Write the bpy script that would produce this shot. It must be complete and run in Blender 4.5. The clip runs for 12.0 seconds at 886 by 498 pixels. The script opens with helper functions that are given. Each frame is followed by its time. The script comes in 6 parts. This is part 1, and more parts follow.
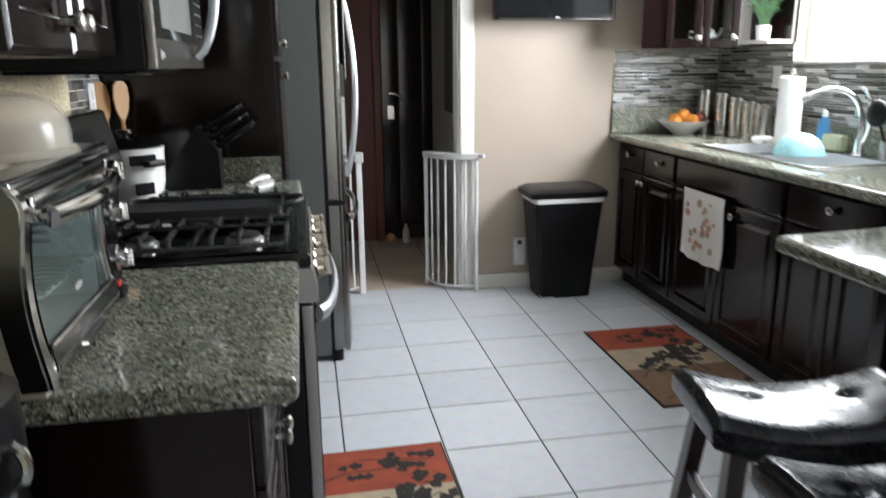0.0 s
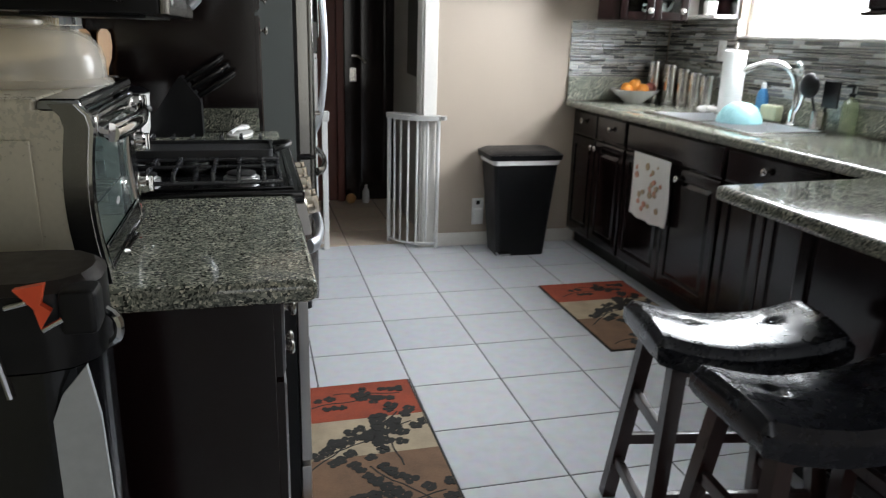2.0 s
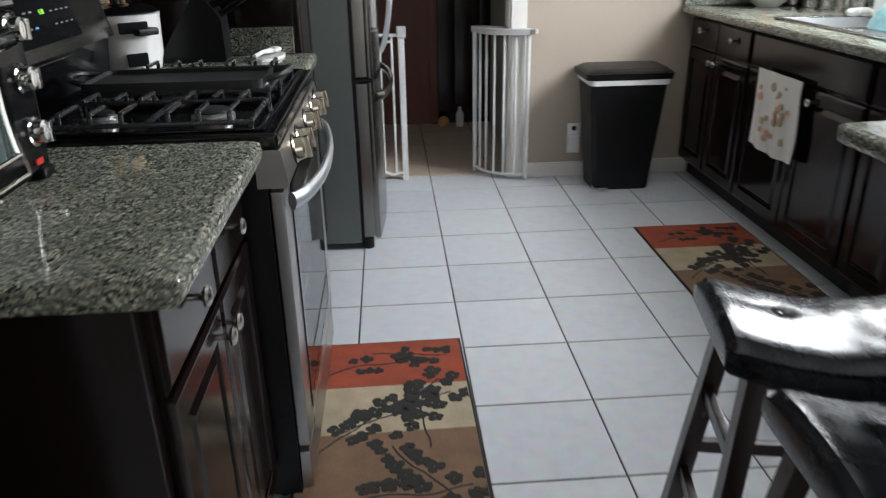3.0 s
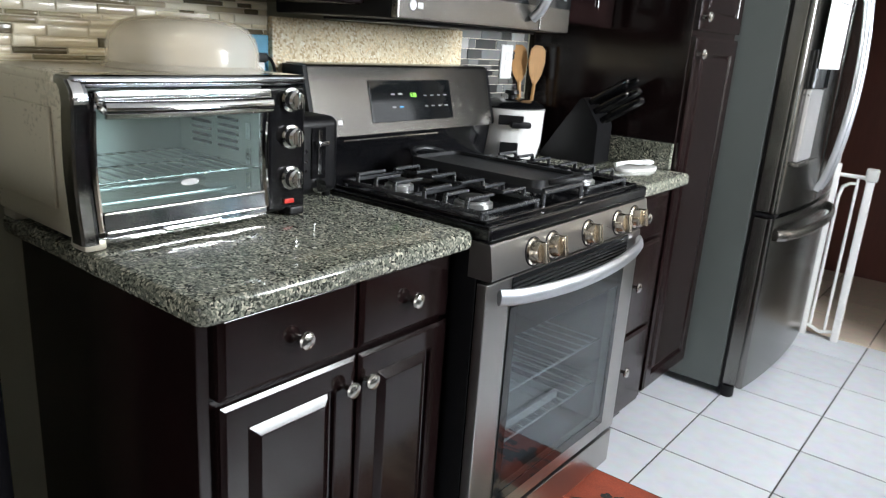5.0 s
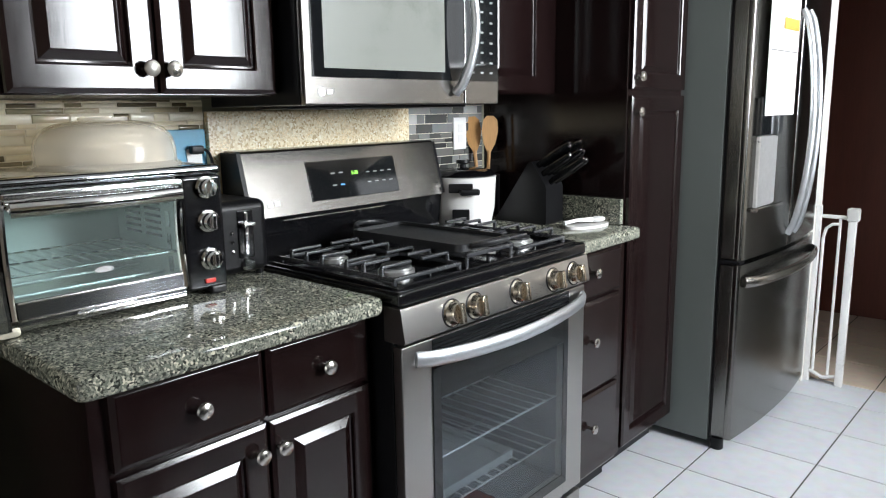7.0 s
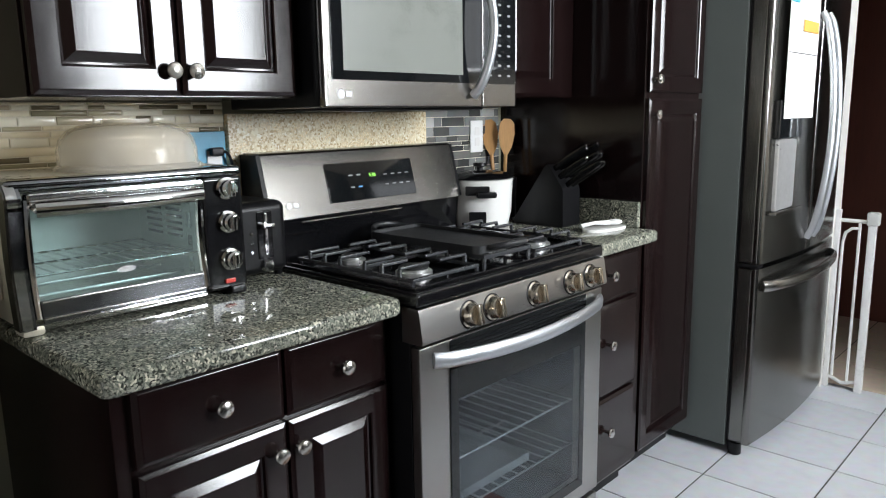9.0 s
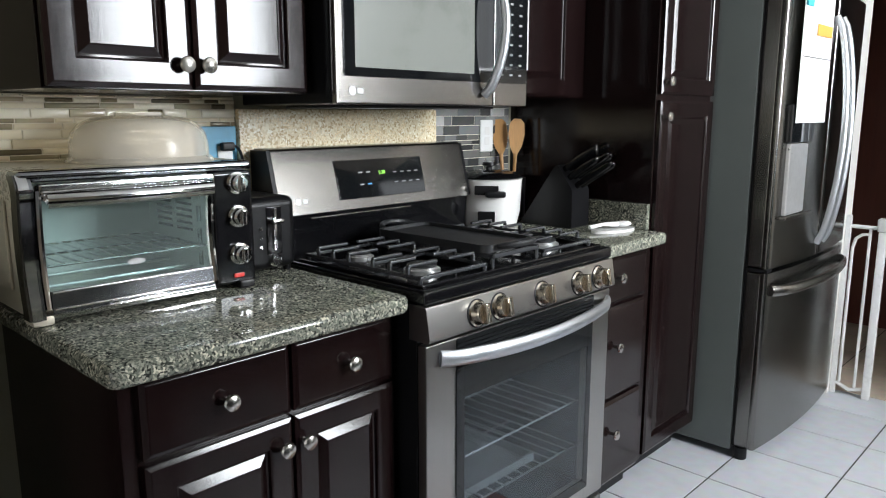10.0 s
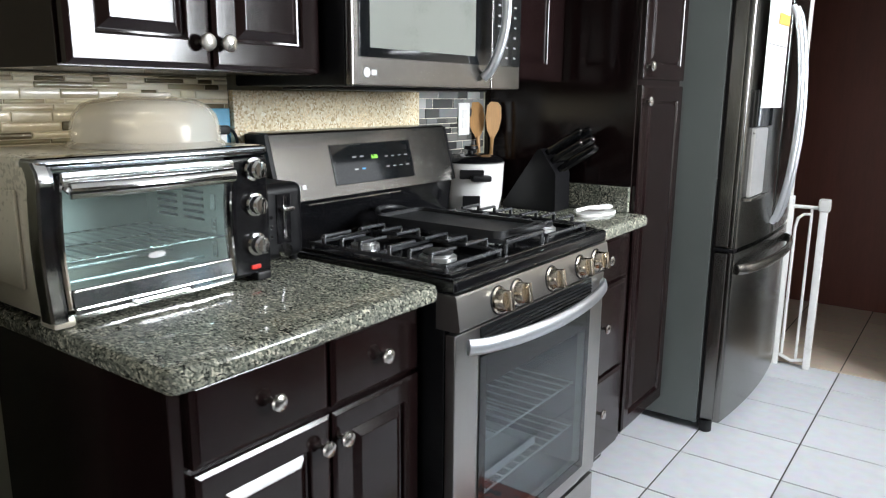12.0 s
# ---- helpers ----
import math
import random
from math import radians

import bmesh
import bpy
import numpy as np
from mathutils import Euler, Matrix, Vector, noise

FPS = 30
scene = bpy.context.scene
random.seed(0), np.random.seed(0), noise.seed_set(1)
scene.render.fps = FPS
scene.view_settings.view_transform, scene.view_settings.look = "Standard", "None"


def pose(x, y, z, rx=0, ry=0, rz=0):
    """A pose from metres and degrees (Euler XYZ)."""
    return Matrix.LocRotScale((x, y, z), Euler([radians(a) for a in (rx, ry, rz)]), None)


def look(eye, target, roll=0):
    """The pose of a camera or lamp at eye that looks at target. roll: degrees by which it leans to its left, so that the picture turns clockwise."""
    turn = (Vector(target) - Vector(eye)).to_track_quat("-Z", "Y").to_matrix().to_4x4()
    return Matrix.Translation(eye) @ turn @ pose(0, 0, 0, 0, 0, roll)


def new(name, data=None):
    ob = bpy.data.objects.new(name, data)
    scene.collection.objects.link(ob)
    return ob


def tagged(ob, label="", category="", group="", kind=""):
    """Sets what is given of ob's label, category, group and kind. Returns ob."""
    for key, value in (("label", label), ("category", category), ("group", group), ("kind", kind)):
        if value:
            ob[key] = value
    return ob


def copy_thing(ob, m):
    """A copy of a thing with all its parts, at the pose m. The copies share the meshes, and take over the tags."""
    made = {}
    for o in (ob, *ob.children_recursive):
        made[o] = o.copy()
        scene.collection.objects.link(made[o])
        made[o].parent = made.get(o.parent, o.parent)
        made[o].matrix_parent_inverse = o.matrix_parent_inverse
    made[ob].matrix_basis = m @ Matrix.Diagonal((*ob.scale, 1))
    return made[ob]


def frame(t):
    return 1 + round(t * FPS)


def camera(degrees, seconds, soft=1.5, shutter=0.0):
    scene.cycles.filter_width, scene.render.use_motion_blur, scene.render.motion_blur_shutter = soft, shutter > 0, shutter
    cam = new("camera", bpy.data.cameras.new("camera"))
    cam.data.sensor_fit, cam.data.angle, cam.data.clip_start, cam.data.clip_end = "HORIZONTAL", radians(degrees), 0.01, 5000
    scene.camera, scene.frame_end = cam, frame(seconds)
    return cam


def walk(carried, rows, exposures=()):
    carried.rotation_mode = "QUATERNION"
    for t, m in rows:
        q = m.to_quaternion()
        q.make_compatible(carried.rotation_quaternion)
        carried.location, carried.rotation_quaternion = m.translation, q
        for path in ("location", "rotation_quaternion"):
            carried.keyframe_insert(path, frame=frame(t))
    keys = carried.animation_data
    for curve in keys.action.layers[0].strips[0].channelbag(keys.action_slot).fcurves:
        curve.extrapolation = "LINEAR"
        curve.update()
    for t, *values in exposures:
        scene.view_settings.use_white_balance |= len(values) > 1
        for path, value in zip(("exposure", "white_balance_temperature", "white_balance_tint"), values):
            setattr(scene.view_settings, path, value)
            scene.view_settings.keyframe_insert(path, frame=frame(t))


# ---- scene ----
cam = camera(62.6, 12.0, soft=1.1, shutter=0.5)
PATH = [
    (0, (0.114, 0.019, 1.333), (0.467, 1.924, 0.839), -0.5),
    (0.5, (0.161, -0.14, 1.314), (0.591, 1.726, 0.736), -1.4),
    (1, (0.078, -0.212, 1.324), (0.602, 1.635, 0.765), -0.5),
    (1.5, (-0.029, -0.216, 1.317), (0.513, 1.635, 0.79), 2.7),
    (2, (-0.005, -0.159, 1.303), (0.484, 1.695, 0.734), 1.6),
    (2.5, (0.19, 0.011, 1.293), (0.435, 1.869, 0.595), 0.4),
    (3, (0.336, 0.192, 1.272), (0.46, 2.027, 0.486), -1.0),
    (3.5, (0.427, 0.43, 1.301), (0.239, 2.287, 0.581), 1.0),
    (3.7, (0.479, 0.47, 1.302), (0.118, 2.294, 0.567), 2.5),
    (5.3, (0.996, 0.418, 1.296), (-0.233, 1.902, 0.76), 3.6),
    (5.5, (1.039, 0.472, 1.298), (-0.197, 1.951, 0.764), 3.4),
    (6, (1.14, 0.53, 1.311), (-0.142, 2.002, 0.876), 0.5),
    (6.5, (1.164, 0.545, 1.306), (-0.132, 2.006, 0.875), 0.2),
    (7, (1.183, 0.554, 1.312), (-0.126, 2.018, 0.934), -0.9),
    (9, (1.181, 0.543, 1.306), (-0.158, 1.983, 0.941), -0.9),
    (9.5, (1.176, 0.542, 1.303), (-0.171, 1.975, 0.938), -0.3),
    (10, (1.179, 0.54, 1.302), (-0.174, 1.967, 0.937), -0.0),
    (10.5, (1.172, 0.54, 1.299), (-0.183, 1.963, 0.925), 0.0),
    (11, (1.143, 0.532, 1.298), (-0.18, 1.971, 0.872), 0.3),
    (11.5, (1.065, 0.483, 1.305), (-0.175, 1.989, 0.866), 0.6),
    (12, (0.961, 0.405, 1.306), (-0.195, 1.984, 0.893), 0.5),
]
EXPOSURES = [(0, 0.0), (0.5, -0.2), (3.0, -0.3), (3.7, -0.35), (5.3, 0.37), (6.0, 0.36), (7.0, 0.22), (9.0, -0.05), (10.5, -0.05), (11.5, 0.21), (12.0, 0.29)]
walk(cam, [(t, look(eye, target, roll)) for t, eye, target, roll in PATH], EXPOSURES)

# ---------- world and lights ----------
world = bpy.data.worlds.new("sky")
scene.world = world
world.use_nodes = True
wn = world.node_tree.nodes
sky = wn.new("ShaderNodeTexSky")
sky.sky_type = "NISHITA"
sky.sun_disc = False
sky.sun_elevation, sky.sun_rotation = radians(50), radians(100)
wn["Background"].inputs["Strength"].default_value = 0.12
world.node_tree.links.new(sky.outputs[0], wn["Background"].inputs["Color"])


def area_lamp(name, m, w, h, watts, colour):
    data = bpy.data.lights.new(name, "AREA")
    data.shape, data.size, data.size_y, data.energy, data.color = "RECTANGLE", w, h, watts, colour
    ob = new(name, data)
    ob.matrix_world = m
    return ob


WIN_Y0, WIN_Y1, WIN_Z0, WIN_Z1 = 2.29, 3.45, 1.315, 2.36
XW, XE, YN, YS, ZC = -0.58, 2.58, 4.16, -2.6, 2.45
area_lamp("window_light", look((XE + 0.10, (WIN_Y0 + WIN_Y1) / 2, (WIN_Z0 + WIN_Z1) / 2), (0, (WIN_Y0 + WIN_Y1) / 2, (WIN_Z0 + WIN_Z1) / 2)),
          WIN_Y1 - WIN_Y0, WIN_Z1 - WIN_Z0, 136, (0.89, 0.945, 1.0))
# Soft fill added behind the camera; no window is known there.
area_lamp("south_fill_light", look((1.2, YS - 0.08, 1.15), (1.2, 2, 1.15)), 2.2, 1.9, 22, (0.98, 0.97, 0.95))

# ---------- materials ----------
def material(name):
    m = bpy.data.materials.new(name)
    m.use_nodes = True
    return m, m.node_tree.nodes, m.node_tree.links, m.node_tree.nodes["Principled BSDF"]


def ramp(nodes, stops, mode="LINEAR"):
    r = nodes.new("ShaderNodeValToRGB")
    r.color_ramp.interpolation = mode
    while len(r.color_ramp.elements) < len(stops):
        r.color_ramp.elements.new(0.5)
    for e, (p, c) in zip(r.color_ramp.elements, stops):
        e.position, e.color = p, (*c, 1)
    return r


def tone(c, f):
    return tuple(min(1, v * f) for v in c)


def surface(name, colour, rough, metal=0.0, vary=0.15, scale=6, grain=60, bump=0.0, stretch=(1, 1, 1), coat=0.0, rvary=0.1, bdist=0.002, spec=0.5):
    """A surface whose colour and gloss vary at two scales."""
    m, n, l, p = material(name)
    co = n.new("ShaderNodeTexCoord")
    mp = n.new("ShaderNodeMapping")
    mp.inputs["Scale"].default_value = stretch
    l.new(co.outputs["Object"], mp.inputs["Vector"])
    big, fine = n.new("ShaderNodeTexNoise"), n.new("ShaderNodeTexNoise")
    big.inputs["Scale"].default_value, fine.inputs["Scale"].default_value = scale, grain
    big.inputs["Detail"].default_value, fine.inputs["Detail"].default_value = 4, 5
    for t in (big, fine):
        l.new(mp.outputs[0], t.inputs["Vector"])
    mix = n.new("ShaderNodeMix")
    mix.data_type = "FLOAT"
    mix.inputs[0].default_value = 0.45
    l.new(big.outputs["Fac"], mix.inputs[2])
    l.new(fine.outputs["Fac"], mix.inputs[3])
    r = ramp(n, [(0.3, tone(colour, 1 - vary)), (0.7, tone(colour, 1 + vary))])
    l.new(mix.outputs[0], r.inputs["Fac"])
    l.new(r.outputs["Color"], p.inputs["Base Color"])
    rr = n.new("ShaderNodeMapRange")
    rr.inputs["From Min"].default_value, rr.inputs["From Max"].default_value = 0.3, 0.7
    rr.inputs["To Min"].default_value, rr.inputs["To Max"].default_value = max(0.02, rough - rvary), min(1, rough + rvary)
    l.new(mix.outputs[0], rr.inputs["Value"])
    l.new(rr.outputs[0], p.inputs["Roughness"])
    p.inputs["Metallic"].default_value = metal
    p.inputs["Specular IOR Level"].default_value = spec
    p.inputs["Coat Weight"].default_value = coat
    p.inputs["Coat Roughness"].default_value = 0.12
    if bump:
        b = n.new("ShaderNodeBump")
        b.inputs["Strength"].default_value, b.inputs["Distance"].default_value = bump, bdist
        l.new(fine.outputs["Fac"], b.inputs["Height"])
        l.new(b.outputs[0], p.inputs["Normal"])
    return m


def granite(name, dark, mid, light, spot, rough=0.12, scale=255):
    m, n, l, p = material(name)
    co = n.new("ShaderNodeTexCoord")
    v = n.new("ShaderNodeTexVoronoi")
    v.inputs["Scale"].default_value = scale
    v2 = n.new("ShaderNodeTexVoronoi")
    v2.inputs["Scale"].default_value = scale * 2
    nz = n.new("ShaderNodeTexNoise")
    nz.inputs["Scale"].default_value, nz.inputs["Detail"].default_value = 26, 6
    warp = n.new("ShaderNodeMix")
    warp.data_type, warp.blend_type = "RGBA", "ADD"
    warp.inputs[0].default_value = 0.02
    l.new(co.outputs["Object"], nz.inputs["Vector"])
    l.new(co.outputs["Object"], warp.inputs[6])
    l.new(nz.outputs["Color"], warp.inputs[7])
    l.new(warp.outputs[2], v.inputs["Vector"])
    l.new(warp.outputs[2], v2.inputs["Vector"])
    sep = n.new("ShaderNodeSeparateColor")
    l.new(v.outputs["Color"], sep.inputs[0])
    sep2 = n.new("ShaderNodeSeparateColor")
    l.new(v2.outputs["Color"], sep2.inputs[0])
    r = ramp(n, [(0.0, dark), (0.24, mid), (0.62, light), (0.9, spot)], "CONSTANT")
    l.new(sep.outputs[0], r.inputs["Fac"])
    r2 = ramp(n, [(0.0, tone(dark, 1.5)), (0.3, tone(mid, 0.8)), (0.55, tone(mid, 1.3)), (0.85, tone(light, 0.9))], "CONSTANT")
    l.new(sep2.outputs[1], r2.inputs["Fac"])
    mx = n.new("ShaderNodeMix")
    mx.data_type = "RGBA"
    sc = ramp(n, [(0.42, (0.05, 0.05, 0.05)), (0.62, (0.6, 0.6, 0.6))])
    l.new(nz.outputs["Fac"], sc.inputs["Fac"])
    l.new(sc.outputs["Color"], mx.inputs[0])
    l.new(r.outputs["Color"], mx.inputs[6])
    l.new(r2.outputs["Color"], mx.inputs[7])
    l.new(mx.outputs[2], p.inputs["Base Color"])
    p.inputs["Roughness"].default_value = rough
    b = n.new("ShaderNodeBump")
    b.inputs["Strength"].default_value, b.inputs["Distance"].default_value = 0.06, 0.001
    l.new(nz.outputs["Fac"], b.inputs["Height"])
    l.new(b.outputs[0], p.inputs["Normal"])
    return m


def pieces(name, stops, rough, coat=0.0):
    """Colour by the piece, constant steps."""
    m, n, l, p = material(name)
    oi = n.new("ShaderNodeObjectInfo")
    r = ramp(n, stops, "CONSTANT")
    l.new(oi.outputs["Random"], r.inputs["Fac"])
    co = n.new("ShaderNodeTexCoord")
    nz = n.new("ShaderNodeTexNoise")
    nz.inputs["Scale"].default_value, nz.inputs["Detail"].default_value = 22, 5
    l.new(co.outputs["Object"], nz.inputs["Vector"])
    mx = n.new("ShaderNodeMix")
    mx.data_type, mx.blend_type = "RGBA", "OVERLAY"
    mx.inputs[0].default_value = 0.25
    l.new(r.outputs["Color"], mx.inputs[6])
    l.new(nz.outputs["Color"], mx.inputs[7])
    hs = n.new("ShaderNodeHueSaturation")
    hs.inputs["Saturation"].default_value = 0.8
    l.new(mx.outputs[2], hs.inputs["Color"])
    l.new(hs.outputs[0], p.inputs["Base Color"])
    rr = n.new("ShaderNodeMapRange")
    rr.inputs["To Min"].default_value, rr.inputs["To Max"].default_value = rough, rough + 0.18
    l.new(nz.outputs["Fac"], rr.inputs["Value"])
    l.new(rr.outputs[0], p.inputs["Roughness"])
    b = n.new("ShaderNodeBump")
    b.inputs["Strength"].default_value, b.inputs["Distance"].default_value = 0.12, 0.002
    l.new(nz.outputs["Fac"], b.inputs["Height"])
    l.new(b.outputs[0], p.inputs["Normal"])
    p.inputs["Coat Weight"].default_value = coat
    return m


def clear(name, colour, rough, alpha):
    """Thin glass or clear plastic: a sheet that lets most light straight through and mirrors the rest."""
    m, n, l, p = material(name)
    p.inputs["Base Color"].default_value = (*colour, 1)
    p.inputs["Roughness"].default_value = rough
    tr = n.new("ShaderNodeBsdfTransparent")
    tr.inputs["Color"].default_value = (*tone(colour, 1.0), 1)
    mx = n.new("ShaderNodeMixShader")
    mx.inputs[0].default_value = alpha
    l.new(tr.outputs[0], mx.inputs[1])
    l.new(p.outputs[0], mx.inputs[2])
    l.new(mx.outputs[0], n["Material Output"].inputs["Surface"])
    return m


def pane(name, tint, rough, least, most=0.8, dust=0.0):
    """A glass sheet: tinted see-through, with a mirror gloss that grows towards grazing views, and a little dust."""
    m, n, l, p = material(name)
    p.inputs["Base Color"].default_value = (*tint, 1)
    p.inputs["Roughness"].default_value = 0.5
    tr, gl, lw = n.new("ShaderNodeBsdfTransparent"), n.new("ShaderNodeBsdfGlossy"), n.new("ShaderNodeLayerWeight")
    tr.inputs["Color"].default_value = (*tint, 1)
    gl.inputs["Roughness"].default_value = rough
    lw.inputs["Blend"].default_value = 0.5
    power, span = n.new("ShaderNodeMath"), n.new("ShaderNodeMapRange")
    power.operation = "POWER"
    power.inputs[1].default_value = 4.0
    span.inputs["To Min"].default_value, span.inputs["To Max"].default_value = least, most
    film, mx = n.new("ShaderNodeMixShader"), n.new("ShaderNodeMixShader")
    film.inputs[0].default_value = dust
    l.new(lw.outputs["Facing"], power.inputs[0])
    l.new(power.outputs[0], span.inputs["Value"])
    l.new(span.outputs[0], mx.inputs[0])
    l.new(tr.outputs[0], film.inputs[1])
    l.new(p.outputs[0], film.inputs[2])
    l.new(film.outputs[0], mx.inputs[1])
    l.new(gl.outputs[0], mx.inputs[2])
    l.new(mx.outputs[0], n["Material Output"].inputs["Surface"])
    return m


def glow(name, colour, strength):
    m, n, l, p = material(name)
    p.inputs["Base Color"].default_value = (0.02, 0.02, 0.02, 1)
    p.inputs["Emission Color"].default_value = (*colour, 1)
    p.inputs["Emission Strength"].default_value = strength
    return m


ESPRESSO = surface("espresso_wood", (0.0092, 0.0044, 0.0044), 0.15, vary=0.25, scale=2, grain=30, stretch=(5, 5, 0.5), bump=0.02, coat=0.0, rvary=0.03, spec=0.44)
GRANITE = granite("granite", (0.022, 0.025, 0.022), (0.16, 0.17, 0.14), (0.36, 0.36, 0.29), (0.66, 0.63, 0.50), 0.075)
GRANITE_CREAM = granite("cream_granite", (0.56, 0.42, 0.24), (0.78, 0.67, 0.46), (0.88, 0.80, 0.61), (0.95, 0.90, 0.76), 0.25, 180)
STEEL = surface("brushed_steel", (0.345, 0.325, 0.30), 0.27, metal=1.0, vary=0.012, scale=2, grain=260, stretch=(0.3, 0.3, 4), bump=0.0, rvary=0.008)
RANGE_STEEL = surface("brushed_range_steel", (0.40, 0.39, 0.375), 0.28, metal=1.0, vary=0.012, scale=2, grain=260, stretch=(0.3, 0.3, 4), bump=0.0, rvary=0.008)
STEEL_H = surface("brushed_dark_steel", (0.215, 0.212, 0.20), 0.23, metal=1.0, vary=0.03, scale=1.2, grain=260, stretch=(4, 4, 0.25), bump=0.008, rvary=0.03)
STEEL_X = surface("brushed_guard_steel", (0.235, 0.225, 0.21), 0.26, metal=1.0, vary=0.03, scale=1.2, grain=260, stretch=(0.25, 4, 4), bump=0.0, rvary=0.03)
CHROME = surface("chrome", (0.72, 0.72, 0.72), 0.09, metal=1.0, vary=0.03, rvary=0.03)
DARK_CHROME = surface("dark_chrome", (0.30, 0.31, 0.33), 0.08, metal=1.0, vary=0.03, rvary=0.02)
NICKEL = surface("satin_nickel", (0.6, 0.58, 0.54), 0.24, metal=1.0, vary=0.05)
HANDLE = surface("handle_metal", (0.58, 0.60, 0.63), 0.42, metal=1.0, vary=0.04)
FRIDGE_SIDE = surface("fridge_side_paint", (0.115, 0.13, 0.122), 0.42, vary=0.06, scale=3, grain=300, bump=0.08, bdist=0.0006)
BLACK = surface("black_plastic", (0.006, 0.006, 0.007), 0.36, vary=0.25, spec=0.25)
ENAMEL = surface("black_enamel", (0.006, 0.006, 0.007), 0.12, vary=0.2, rvary=0.05)
IRON = surface("cast_iron", (0.022, 0.023, 0.025), 0.46, vary=0.3, grain=200, bump=0.25)
GRATE = surface("worn_grate_iron", (0.045, 0.047, 0.052), 0.24, vary=0.2, grain=200, bump=0.03, spec=0.9)
KNOB_METAL = surface("warm_knob_metal", (0.60, 0.54, 0.45), 0.18, metal=1.0, vary=0.06)
GREY_METAL = surface("cast_aluminium", (0.55, 0.55, 0.55), 0.35, metal=0.7)
WHITE = surface("white_plastic", (0.78, 0.78, 0.77), 0.35, vary=0.04)
WHITE_PAINT = surface("white_paint", (0.72, 0.70, 0.66), 0.42, vary=0.05, scale=3, grain=50)
GATE_METAL = surface("gate_enamel", (0.66, 0.66, 0.65), 0.32, vary=0.05)
GATE_GREY = surface("gate_plastic", (0.45, 0.45, 0.44), 0.42, vary=0.06)
PAPER = surface("paper", (0.82, 0.82, 0.80), 0.8, vary=0.04)
WALL = surface("beige_wall_paint", (0.41, 0.345, 0.28), 0.62, vary=0.04, scale=2.5, grain=180, bump=0.15, bdist=0.001)
OLIVE = surface("olive_wall_paint", (0.36, 0.345, 0.25), 0.65, vary=0.05, scale=2.5, grain=180, bump=0.15, bdist=0.001)
HALL_WALL = surface("hall_wall_paint", (0.34, 0.33, 0.29), 0.65, vary=0.05, scale=2.5, grain=180, bump=0.1)
HALL_DARK = surface("dark_hall_panel", (0.15, 0.045, 0.032), 0.5, vary=0.2, scale=3, grain=30, stretch=(5, 5, 0.4))
CEILING = surface("ceiling_paint", (0.75, 0.74, 0.72), 0.8, vary=0.03, grain=120, bump=0.2)
GROUT = surface("dark_grout", (0.055, 0.052, 0.05), 0.85, vary=0.2, grain=200)
TILE = pieces("glazed_floor_tile", [(0, (0.505, 0.53, 0.575)), (0.3, (0.545, 0.565, 0.605)), (0.6, (0.525, 0.545, 0.585)), (0.8, (0.56, 0.585, 0.625))], 0.22)
HALL_TILE = pieces("tan_hall_tile", [(0, (0.48, 0.37, 0.27)), (0.5, (0.53, 0.42, 0.30))], 0.3)
# Beige and brown strips, lightened and yellowed to carry the warm light on them.
MOSAIC_WARM_LIT = pieces("warm_lit_mosaic", [(0, (0.80, 0.69, 0.46)), (0.20, (0.30, 0.25, 0.13)), (0.38, (0.92, 0.82, 0.58)), (0.54, (0.15, 0.12, 0.06)), (0.64, (0.52, 0.44, 0.26)), (0.80, (0.95, 0.88, 0.68))], 0.05)
MOSAIC_COOL = pieces("cool_mosaic", [(0, (0.20, 0.21, 0.21)), (0.2, (0.045, 0.048, 0.048)), (0.4, (0.30, 0.31, 0.30)), (0.54, (0.09, 0.093, 0.09)), (0.72, (0.15, 0.15, 0.14)), (0.88, (0.50, 0.51, 0.50))], 0.07)
MOSAIC_GROUT = surface("light_grout", (0.84, 0.78, 0.64), 0.85, vary=0.08)
LEATHER = surface("black_leather", (0.012, 0.013, 0.018), 0.27, vary=0.25, scale=9, grain=60, spec=0.45, bump=0.08, bdist=0.0006, rvary=0.06)
STOOL_WOOD = surface("dark_cherry_wood", (0.022, 0.0075, 0.0065), 0.34, vary=0.35, scale=4, grain=40, stretch=(6, 6, 0.6), coat=0.2)
GLASS = pane("door_glass", (0.86, 0.95, 0.945), 0.04, 0.035, 0.6, 0.05)
DARK_GLASS = surface("black_glass", (0.008, 0.009, 0.010), 0.05, vary=0.1, rvary=0.01)
SMOKED = pane("smoked_window", (0.58, 0.64, 0.68), 0.03, 0.07, 0.8)
FROST = clear("frosted_plastic", (0.97, 0.94, 0.88), 0.2, 0.31)
SOAP = clear("green_soap", (0.78, 0.84, 0.68), 0.1, 0.22)
BLUE_LIQUID = clear("blue_bottle_plastic", (0.10, 0.32, 0.62), 0.12, 0.75)
TURQUOISE = surface("turquoise_plastic", (0.36, 0.66, 0.70), 0.3, vary=0.08)
BLUE = surface("blue_plastic", (0.09, 0.36, 0.55), 0.4, vary=0.12)
RED = surface("red_plastic", (0.6, 0.03, 0.02), 0.3, vary=0.1)
REDORANGE = surface("orange_red_plastic", (0.75, 0.09, 0.03), 0.35, vary=0.1)
ORANGE = surface("orange_peel", (0.72, 0.27, 0.04), 0.45, vary=0.12, grain=150, bump=0.4)
APPLE = surface("dark_fruit_skin", (0.22, 0.05, 0.035), 0.35, vary=0.3)
WOOD = surface("light_wood", (0.50, 0.27, 0.10), 0.5, vary=0.2, scale=5, grain=40, stretch=(7, 7, 0.6))
CERAMIC = surface("white_ceramic", (0.78, 0.77, 0.75), 0.18, vary=0.03)
